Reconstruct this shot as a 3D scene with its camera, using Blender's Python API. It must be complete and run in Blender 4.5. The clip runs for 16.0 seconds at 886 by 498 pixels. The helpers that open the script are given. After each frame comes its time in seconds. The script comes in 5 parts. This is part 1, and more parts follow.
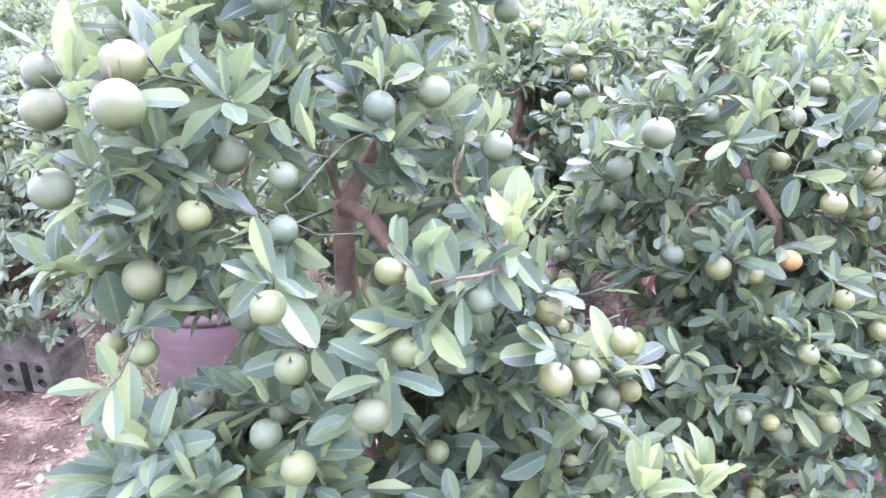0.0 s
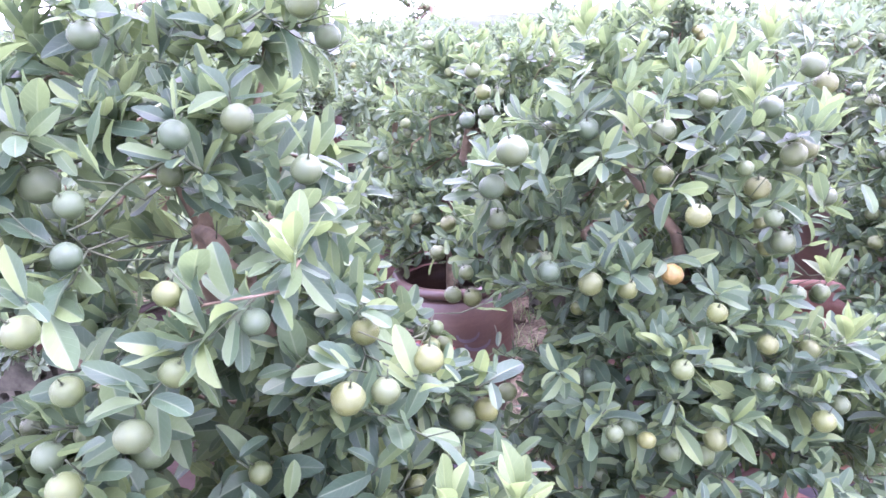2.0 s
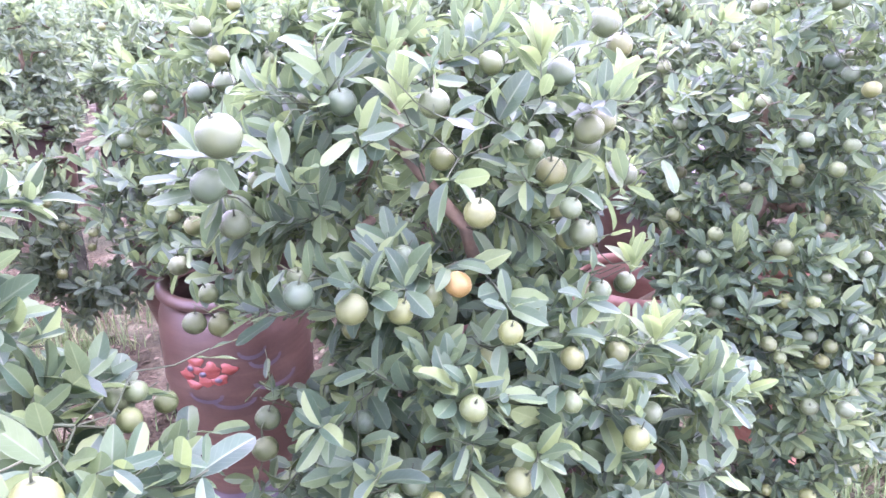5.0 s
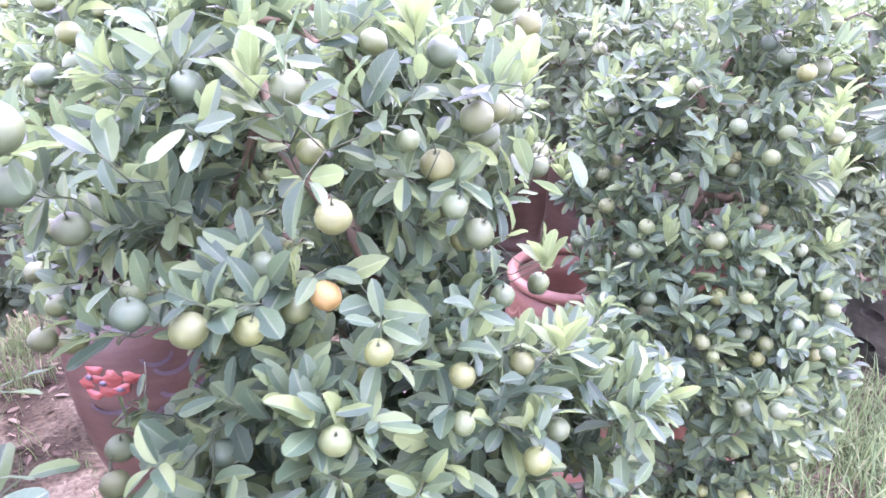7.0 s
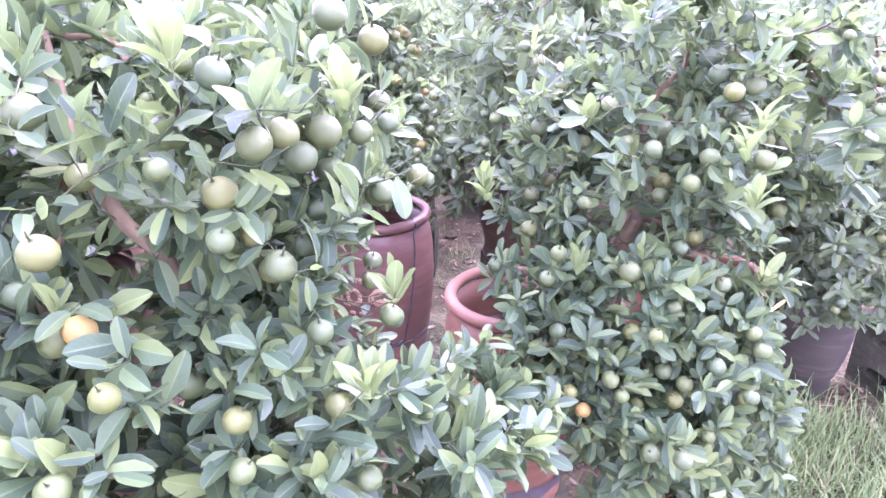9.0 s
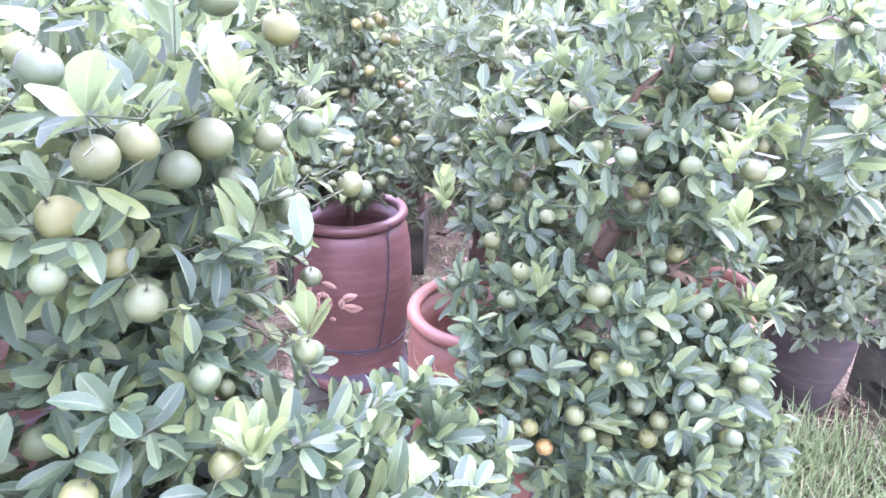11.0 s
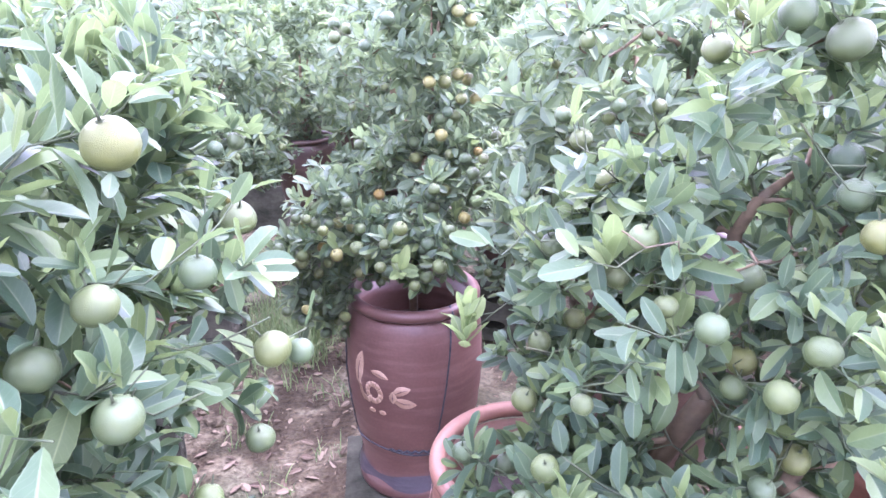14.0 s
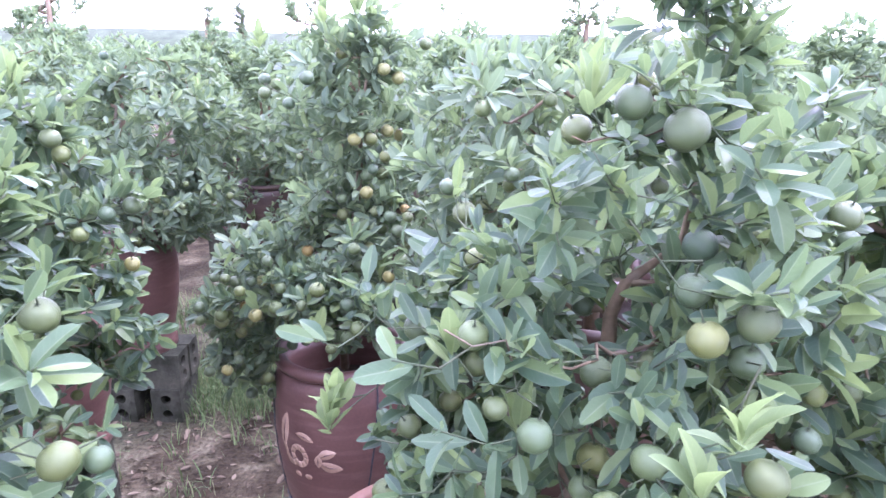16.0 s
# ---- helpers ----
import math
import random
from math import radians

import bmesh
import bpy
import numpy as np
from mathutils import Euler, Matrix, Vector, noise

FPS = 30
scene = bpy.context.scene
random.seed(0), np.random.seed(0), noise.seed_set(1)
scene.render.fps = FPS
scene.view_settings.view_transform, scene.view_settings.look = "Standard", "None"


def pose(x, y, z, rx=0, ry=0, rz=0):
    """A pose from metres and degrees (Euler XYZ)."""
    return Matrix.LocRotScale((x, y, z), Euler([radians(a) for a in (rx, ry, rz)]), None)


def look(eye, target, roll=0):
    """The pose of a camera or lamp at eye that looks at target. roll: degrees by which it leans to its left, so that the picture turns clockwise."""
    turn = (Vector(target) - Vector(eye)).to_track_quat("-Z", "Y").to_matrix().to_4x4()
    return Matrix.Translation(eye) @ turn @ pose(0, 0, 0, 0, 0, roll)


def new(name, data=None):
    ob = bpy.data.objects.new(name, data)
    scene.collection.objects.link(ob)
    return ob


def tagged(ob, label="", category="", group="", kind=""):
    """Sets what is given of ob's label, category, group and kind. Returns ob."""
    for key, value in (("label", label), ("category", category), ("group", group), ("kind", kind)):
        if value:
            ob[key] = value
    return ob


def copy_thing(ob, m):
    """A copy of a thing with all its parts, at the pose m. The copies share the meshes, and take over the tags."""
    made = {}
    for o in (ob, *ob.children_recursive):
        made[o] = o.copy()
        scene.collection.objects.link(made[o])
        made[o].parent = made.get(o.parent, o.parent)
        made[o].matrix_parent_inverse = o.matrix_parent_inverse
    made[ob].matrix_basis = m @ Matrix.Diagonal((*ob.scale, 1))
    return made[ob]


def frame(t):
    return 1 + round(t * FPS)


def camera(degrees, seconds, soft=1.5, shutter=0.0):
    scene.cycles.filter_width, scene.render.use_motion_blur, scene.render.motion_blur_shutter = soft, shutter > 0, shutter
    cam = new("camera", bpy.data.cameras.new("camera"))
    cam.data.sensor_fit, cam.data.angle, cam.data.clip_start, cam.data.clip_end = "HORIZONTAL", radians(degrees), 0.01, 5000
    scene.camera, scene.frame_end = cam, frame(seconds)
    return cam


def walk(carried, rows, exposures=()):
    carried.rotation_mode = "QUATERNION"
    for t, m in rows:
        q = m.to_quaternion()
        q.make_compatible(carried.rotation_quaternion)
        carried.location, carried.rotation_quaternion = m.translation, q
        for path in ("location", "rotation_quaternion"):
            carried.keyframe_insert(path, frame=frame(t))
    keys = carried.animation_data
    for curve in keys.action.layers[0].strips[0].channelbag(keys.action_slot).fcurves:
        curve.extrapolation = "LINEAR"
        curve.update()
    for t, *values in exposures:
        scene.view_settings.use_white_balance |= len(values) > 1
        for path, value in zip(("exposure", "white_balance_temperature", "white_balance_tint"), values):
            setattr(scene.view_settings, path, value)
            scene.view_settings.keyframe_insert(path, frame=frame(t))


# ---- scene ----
cam = camera(68.3, 16.0, shutter=0.2)
METRES, EYE, TILT, LEAN, TURN = 1.5, 1.45, -21.0, 0.0, 0.0
ROWS = [
    (0.0, 0.0, 0.0, 0.0, -0.0, -0.0, -0.0),
    (0.5, 0.0426, -0.0016, 0.0026, 1.15, 0.66, -0.01),
    (1.0, 0.0729, -0.0029, 0.0029, 1.37, 1.81, 0.68),
    (1.5, 0.1063, -0.001, 0.0011, 2.58, 2.46, 0.61),
    (2.0, 0.129, -0.0015, -0.0026, 2.67, 1.96, 1.36),
    (2.5, 0.1477, -0.0122, 0.0005, -3.35, 1.71, 2.13),
    (3.0, 0.1657, -0.005, 0.0033, -8.39, 1.85, 3.6),
    (5.5, 0.2011, 0.1441, 0.0233, -13.43, -2.55, 5.45),
    (6.0, 0.2034, 0.14, 0.0194, -15.74, -3.52, 5.62),
    (6.5, 0.22, 0.1467, 0.0203, -15.43, -3.05, 6.24),
    (7.0, 0.2717, 0.1692, 0.0295, -14.42, -2.83, 5.86),
    (7.5, 0.3306, 0.1787, 0.0388, -12.67, -2.56, 4.73),
    (8.0, 0.3854, 0.1653, 0.0432, -10.92, -1.55, 4.63),
    (8.5, 0.4164, 0.1655, 0.0389, -10.11, -1.79, 4.48),
    (11.0, 0.5031, 0.2327, 0.0526, -9.37, -3.06, 3.45),
    (11.5, 0.5291, 0.2749, 0.076, -6.84, -1.52, 3.44),
    (12.0, 0.5394, 0.3156, 0.084, -5.29, -1.42, 3.01),
    (12.5, 0.5501, 0.3362, 0.0919, -5.86, -2.04, 3.41),
    (13.0, 0.561, 0.3489, 0.1001, -4.46, -1.15, 2.58),
    (13.5, 0.5898, 0.377, 0.1187, -1.48, -0.23, 1.16),
    (14.0, 0.6174, 0.3994, 0.1317, 2.1, 0.22, -0.69),
    (14.5, 0.648, 0.4045, 0.1492, 5.05, 2.16, -1.64),
    (15.0, 0.6746, 0.4062, 0.1649, 4.65, 3.78, -1.72),
    (15.5, 0.6881, 0.4125, 0.1643, 3.7, 3.49, -1.52),
    (16.0, 0.7089, 0.4185, 0.1665, 1.13, 3.38, -0.75),
]
EXPOSURES = [(0, 2.95, 5525, 62), (2, 2.95, 5525, 65), (3.2, 2.97, 5505, 70), (5.3, 3.18, 5585, 67), (8.7, 3.25, 5570, 70), (11, 3.33, 5510, 64), (13.5, 3.13, 5440, 59), (14.3, 3.03, 5420, 57), (15, 2.49, 5360, 50), (15.4, 1.97, 5300, 45), (16, 2.67, 5360, 53)]
walk(cam, [(t, pose(0, 0, EYE, TILT, LEAN, TURN) @ pose(METRES * x, METRES * y, METRES * z, 90 + pitch, roll, yaw)) for t, x, y, z, yaw, pitch, roll in ROWS], EXPOSURES)

# ---- world, sun, exposure ----
SUN_EL, SUN_AZ = 56.0, 48.0          # degrees; azimuth as the light travels from, clockwise from +y
world = bpy.data.worlds.new("overcast_sky")
scene.world = world
world.use_nodes = True
wn = world.node_tree.nodes
sky = wn.new("ShaderNodeTexSky")
sky.sky_type, sky.sun_disc = "NISHITA", False
sky.sun_elevation, sky.sun_rotation = radians(SUN_EL), radians(SUN_AZ)
sky.air_density, sky.dust_density, sky.ozone_density = 1.0, 2.0, 1.0
cloud = wn.new("ShaderNodeHueSaturation")
cloud.inputs["Saturation"].default_value = 0.45
veil = wn.new("ShaderNodeMix")
veil.data_type = "RGBA"
veil.inputs["Factor"].default_value = 0.75          # an even layer of cloud over the clear sky
veil.inputs["B"].default_value = (6.85, 7.1, 7.25, 1)
wn["Background"].inputs["Strength"].default_value = 0.235
world.node_tree.links.new(sky.outputs[0], cloud.inputs["Color"])
world.node_tree.links.new(cloud.outputs[0], veil.inputs["A"])
world.node_tree.links.new(veil.outputs["Result"], wn["Background"].inputs["Color"])
sun = new("sun", bpy.data.lights.new("sun", "SUN"))
sun.data.energy, sun.data.angle, sun.data.color = 1.5, radians(30), (1.0, 0.98, 0.95)
az, el = radians(SUN_AZ), radians(SUN_EL)
sun.matrix_basis = look((math.sin(az) * 20, math.cos(az) * 20, 20 * math.tan(el)), (0, 0, 0))


# ---- materials ----
def material(name, rough=0.6, spec=0.5):
    m = bpy.data.materials.new(name)
    m.use_nodes = True
    b = m.node_tree.nodes["Principled BSDF"]
    b.inputs["Roughness"].default_value = rough
    b.inputs["Specular IOR Level"].default_value = spec
    return m, m.node_tree.nodes, m.node_tree.links, b


def node(nodes, kind, **inputs):
    n = nodes.new(kind)
    for key, value in inputs.items():
        n.inputs[key.replace("_", " ")].default_value = value
    return n


def ramp(nodes, stops):
    r = nodes.new("ShaderNodeValToRGB")
    els = r.color_ramp.elements
    while len(els) < len(stops):
        els.new(0.5)
    for e, (p, c) in zip(els, stops):
        e.position, e.color = p, (*c, 1)
    return r


def noise_tex(nodes, links, scale, detail=4.0, coords="Object"):
    tc = nodes.new("ShaderNodeTexCoord")
    n = node(nodes, "ShaderNodeTexNoise", Scale=scale, Detail=detail)
    links.new(tc.outputs[coords], n.inputs["Vector"])
    return n


def mixed(nodes, links, a, b, fac, kind="MIX"):
    m = nodes.new("ShaderNodeMix")
    m.data_type, m.blend_type = "RGBA", kind
    for socket, value in ((m.inputs["Factor"], fac), (m.inputs["A"], a), (m.inputs["B"], b)):
        if hasattr(value, "is_linked"):
            links.new(value, socket)
        else:
            socket.default_value = value if socket.name == "Factor" else (*value, 1)
    return m.outputs["Result"]


def bump(nodes, links, height, b, strength=0.3, distance=0.01):
    n = node(nodes, "ShaderNodeBump", Strength=strength, Distance=distance)
    links.new(height, n.inputs["Height"])
    links.new(n.outputs[0], b.inputs["Normal"])


def leaf_material(name, stops, vein, gloss, clear):
    m, n, k, b = material(name, gloss, 0.22)
    info, geo = n.new("ShaderNodeObjectInfo"), n.new("ShaderNodeNewGeometry")
    add = n.new("ShaderNodeMath")
    add.operation = "ADD"
    k.new(info.outputs["Random"], add.inputs[0])
    k.new(geo.outputs["Random Per Island"], add.inputs[1])
    frac = n.new("ShaderNodeMath")
    frac.operation = "FRACT"
    k.new(add.outputs[0], frac.inputs[0])
    r = ramp(n, stops)
    k.new(frac.outputs[0], r.inputs[0])
    uv = n.new("ShaderNodeUVMap")
    sep = n.new("ShaderNodeSeparateXYZ")
    k.new(uv.outputs[0], sep.inputs[0])
    # distance from the midrib, and side veins that slant forward from it
    off = n.new("ShaderNodeMath"); off.operation = "SUBTRACT"; off.inputs[1].default_value = 0.5
    k.new(sep.outputs["X"], off.inputs[0])
    ab = n.new("ShaderNodeMath"); ab.operation = "ABSOLUTE"
    k.new(off.outputs[0], ab.inputs[0])
    mid = ramp(n, [(0.0, (0.75, 0.75, 0.75)), (0.022, (0.5, 0.5, 0.5)), (0.05, (0, 0, 0))])
    k.new(ab.outputs[0], mid.inputs[0])
    slant = n.new("ShaderNodeMath"); slant.operation = "MULTIPLY_ADD"
    slant.inputs[1].default_value, slant.inputs[2].default_value = -0.5, 0.0
    k.new(ab.outputs[0], slant.inputs[0])
    along = n.new("ShaderNodeMath"); along.operation = "ADD"
    k.new(slant.outputs[0], along.inputs[0]); k.new(sep.outputs["Y"], along.inputs[1])
    wave = n.new("ShaderNodeMath"); wave.operation = "MULTIPLY"; wave.inputs[1].default_value = 50.0
    k.new(along.outputs[0], wave.inputs[0])
    sine = n.new("ShaderNodeMath"); sine.operation = "SINE"
    k.new(wave.outputs[0], sine.inputs[0])
    side = ramp(n, [(0.86, (0, 0, 0)), (1.0, (0.16, 0.16, 0.16))])
    k.new(sine.outputs[0], side.inputs[0])
    ribs = n.new("ShaderNodeMath"); ribs.operation = "MAXIMUM"
    k.new(mid.outputs[0], ribs.inputs[0]); k.new(side.outputs[0], ribs.inputs[1])
    margin = ramp(n, [(0.455, (0, 0, 0)), (0.5, (0.55, 0.55, 0.55))])
    k.new(ab.outputs[0], margin.inputs[0])
    veins = n.new("ShaderNodeMath"); veins.operation = "MAXIMUM"
    k.new(ribs.outputs[0], veins.inputs[0]); k.new(margin.outputs[0], veins.inputs[1])
    blot = node(n, "ShaderNodeTexNoise", Scale=110.0, Detail=4.0)
    k.new(geo.outputs["Position"], blot.inputs["Vector"])
    dark = mixed(n, k, r.outputs[0], (0.55, 0.62, 0.55), blot.outputs["Fac"], "MULTIPLY")
    base = mixed(n, k, r.outputs[0], dark, 0.75)
    col = mixed(n, k, base, vein, veins.outputs[0])
    k.new(col, b.inputs["Base Color"])
    dust = node(n, "ShaderNodeTexNoise", Scale=45.0, Detail=4.0)
    k.new(geo.outputs["Position"], dust.inputs["Vector"])
    rr = n.new("ShaderNodeMapRange")
    rr.inputs["To Min"].default_value, rr.inputs["To Max"].default_value = gloss - 0.14, gloss + 0.2
    k.new(dust.outputs["Fac"], rr.inputs["Value"])
    k.new(rr.outputs[0], b.inputs["Roughness"])
    bump(n, k, veins.outputs[0], b, 0.25, 0.002)
    tr = n.new("ShaderNodeBsdfTranslucent")
    k.new(mixed(n, k, base, (0.27, 0.38, 0.13), 0.45), tr.inputs["Color"])
    ms = n.new("ShaderNodeMixShader")
    ms.inputs[0].default_value = clear
    k.new(b.outputs[0], ms.inputs[1]); k.new(tr.outputs[0], ms.inputs[2])
    k.new(ms.outputs[0], n["Material Output"].inputs["Surface"])
    return m


LEAF = leaf_material("citrus_leaf", [(0.0, (0.025, 0.052, 0.034)), (0.3, (0.042, 0.082, 0.047)), (0.6, (0.068, 0.116, 0.057)),
                                     (0.85, (0.102, 0.156, 0.064)), (1.0, (0.145, 0.2, 0.07))], (0.15, 0.195, 0.11), 0.4, 0.35)
YOUNG = leaf_material("young_leaf", [(0.0, (0.105, 0.155, 0.07)), (0.5, (0.132, 0.19, 0.078)), (1.0, (0.17, 0.23, 0.085))],
                      (0.22, 0.28, 0.12), 0.48, 0.4)
# paler than LEAF: the haze of distance is put into the leaf colour
HAZED_LEAF = leaf_material("hazed_leaf", [(0.0, (0.072, 0.115, 0.078)), (0.5, (0.108, 0.158, 0.096)), (0.9, (0.15, 0.205, 0.112)),
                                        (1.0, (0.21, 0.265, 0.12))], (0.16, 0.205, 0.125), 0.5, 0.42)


def fruit_material(name, stops):
    m, n, k, b = material(name, 0.4, 0.34)
    info, geo = n.new("ShaderNodeObjectInfo"), n.new("ShaderNodeNewGeometry")
    add = n.new("ShaderNodeMath"); add.operation = "ADD"
    k.new(info.outputs["Random"], add.inputs[0]); k.new(geo.outputs["Random Per Island"], add.inputs[1])
    frac = n.new("ShaderNodeMath"); frac.operation = "FRACT"
    k.new(add.outputs[0], frac.inputs[0])
    r = ramp(n, stops)
    k.new(frac.outputs[0], r.inputs[0])
    blush = noise_tex(n, k, 1.1, 3.0)
    rb = ramp(n, [(0.42, (0, 0, 0)), (0.75, (1, 1, 1))])
    k.new(blush.outputs["Fac"], rb.inputs[0])
    warm = mixed(n, k, r.outputs[0], (1.12, 1.06, 0.88), 1.0, "MULTIPLY")
    tint = mixed(n, k, r.outputs[0], warm, rb.outputs[0])
    pores = noise_tex(n, k, 26.0, 2.0)
    rp = ramp(n, [(0.36, (0.82, 0.84, 0.82)), (0.5, (0.96, 0.96, 0.96)), (0.66, (1.12, 1.1, 1.05))])
    k.new(pores.outputs["Fac"], rp.inputs[0])
    k.new(mixed(n, k, tint, rp.outputs[0], 0.6, "MULTIPLY"), b.inputs["Base Color"])
    bump(n, k, pores.outputs["Fac"], b, 0.3, 0.01)
    b.inputs["Subsurface Weight"].default_value = 0.0
    return m


GREEN = fruit_material("green_fruit", [(0.0, (0.043, 0.075, 0.039)), (0.3, (0.053, 0.086, 0.038)), (0.55, (0.067, 0.1, 0.037)), (0.8, (0.07, 0.1, 0.034)), (1.0, (0.082, 0.108, 0.031))])
PALE = fruit_material("pale_green_fruit", [(0.0, (0.056, 0.086, 0.038)), (0.6, (0.07, 0.096, 0.034)), (1.0, (0.086, 0.105, 0.03))])
YELLOW = fruit_material("yellowing_fruit", [(0.0, (0.13, 0.148, 0.05)), (1.0, (0.16, 0.158, 0.048))])
ORANGE = fruit_material("orange_fruit", [(0.0, (0.18, 0.14, 0.042)), (1.0, (0.2, 0.148, 0.042))])


def bark_material(name, a, b2, lichen_tone=(0.13, 0.115, 0.08)):
    m, n, k, b = material(name, 0.8, 0.3)
    t = noise_tex(n, k, 60.0, 6.0)
    lichen = noise_tex(n, k, 14.0, 3.0)
    r = ramp(n, [(0.3, a), (0.7, b2)])
    k.new(t.outputs["Fac"], r.inputs[0])
    rl = ramp(n, [(0.55, (0, 0, 0)), (0.72, (1, 1, 1))])
    k.new(lichen.outputs["Fac"], rl.inputs[0])
    k.new(mixed(n, k, r.outputs[0], lichen_tone, rl.outputs[0]), b.inputs["Base Color"])
    bump(n, k, t.outputs["Fac"], b, 0.5, 0.004)
    return m


BARK = bark_material("citrus_bark", (0.075, 0.058, 0.032), (0.15, 0.116, 0.066))
TWIG = bark_material("green_twig", (0.028, 0.045, 0.02), (0.05, 0.068, 0.03), (0.06, 0.07, 0.035))


def glaze_material(name, low, high, pale, rough):
    """Unevenly fired brown-red glaze, with dust and runs."""
    m, n, k, b = material(name, rough, 0.45)
    t = noise_tex(n, k, 9.0, 5.0)
    r = ramp(n, [(0.3, low), (0.7, high)])
    k.new(t.outputs["Fac"], r.inputs[0])
    tc = n.new("ShaderNodeTexCoord")
    mp = n.new("ShaderNodeMapping")
    mp.inputs["Scale"].default_value = (4, 4, 28)
    k.new(tc.outputs["Object"], mp.inputs["Vector"])
    rings = node(n, "ShaderNodeTexNoise", Scale=1.6, Detail=5.0)
    k.new(mp.outputs[0], rings.inputs["Vector"])
    rr = ramp(n, [(0.5, (0, 0, 0)), (0.8, (1, 1, 1))])
    k.new(rings.outputs["Fac"], rr.inputs[0])
    fine = noise_tex(n, k, 160.0, 3.0)
    col = mixed(n, k, r.outputs[0], pale, rr.outputs[0])
    rf = ramp(n, [(0.3, (0.8, 0.8, 0.8)), (0.65, (1, 1, 1))])
    k.new(fine.outputs["Fac"], rf.inputs[0])
    k.new(mixed(n, k, col, rf.outputs[0], 0.7, "MULTIPLY"), b.inputs["Base Color"])
    bump(n, k, rings.outputs["Fac"], b, 0.25, 0.006)
    return m


MAROON = glaze_material("maroon_glaze", (0.09, 0.048, 0.037), (0.128, 0.068, 0.052), (0.166, 0.101, 0.079), 0.42)
PINK = glaze_material("rosy_terracotta", (0.125, 0.058, 0.035), (0.162, 0.08, 0.048), (0.2, 0.114, 0.072), 0.55)
DARKPOT = glaze_material("plum_glaze", (0.0361, 0.0221, 0.0131), (0.0558, 0.0328, 0.0197), (0.0787, 0.0525, 0.0336), 0.46)
TERRA = glaze_material("orange_terracotta", (0.16, 0.075, 0.041), (0.205, 0.1, 0.055), (0.24, 0.135, 0.078), 0.65)
MAUVE = glaze_material("mauve_terracotta", (0.032, 0.021, 0.015), (0.044, 0.03, 0.021), (0.06, 0.044, 0.032), 0.7)
GREYPOT = glaze_material("grey_plastic", (0.014, 0.013, 0.008), (0.024, 0.022, 0.013), (0.045, 0.04, 0.026), 0.9)
BANDS = glaze_material("blue_black_glaze", (0.035, 0.034, 0.04), (0.07, 0.064, 0.07), (0.12, 0.1, 0.105), 0.35)
GOLD = glaze_material("ochre_slip", (0.3, 0.205, 0.13), (0.4, 0.29, 0.19), (0.45, 0.34, 0.24), 0.6)
PALE_SLIP = glaze_material("pale_slip", (0.19, 0.112, 0.072), (0.24, 0.145, 0.094), (0.28, 0.18, 0.121), 0.6)
REDMARK = glaze_material("red_slip", (0.14, 0.034, 0.022), (0.185, 0.048, 0.03), (0.21, 0.075, 0.052), 0.5)


def plain_material(name, a, b2, scale, rough, depth=0.3):
    m, n, k, b = material(name, rough, 0.15)
    t = noise_tex(n, k, scale, 6.0)
    t2 = noise_tex(n, k, scale * 7, 4.0)
    r = ramp(n, [(0.3, a), (0.7, b2)])
    k.new(t.outputs["Fac"], r.inputs[0])
    rf = ramp(n, [(0.3, (0.7, 0.7, 0.7)), (0.7, (1.05, 1.05, 1.05))])
    k.new(t2.outputs["Fac"], rf.inputs[0])
    k.new(mixed(n, k, r.outputs[0], rf.outputs[0], 0.8, "MULTIPLY"), b.inputs["Base Color"])
    bump(n, k, t2.outputs["Fac"], b, depth, 0.006)
    return m


BLOCK = plain_material("mossy_grey_brick", (0.022, 0.027, 0.016), (0.088, 0.09, 0.062), 11.0, 0.9, 0.6)
SOIL = plain_material("potting_soil", (0.035, 0.03, 0.026), (0.09, 0.078, 0.066), 30.0, 0.95, 0.3)
CORD = plain_material("dark_cord", (0.03, 0.035, 0.04), (0.07, 0.08, 0.085), 60.0, 0.6)
BAMBOO = plain_material("yellow_bamboo", (0.45, 0.3, 0.09), (0.6, 0.43, 0.16), 30.0, 0.5)
GRASS = leaf_material("grass_blade", [(0.0, (0.07, 0.13, 0.05)), (0.5, (0.13, 0.2, 0.075)), (0.85, (0.19, 0.26, 0.1)), (1.0, (0.32, 0.3, 0.17))],
                      (0.2, 0.28, 0.12), 0.6, 0.25)
DRY = leaf_material("dry_leaf", [(0.0, (0.06, 0.042, 0.028)), (0.5, (0.14, 0.1, 0.066)), (1.0, (0.3, 0.24, 0.165))], (0.24, 0.19, 0.14), 0.75, 0.1)


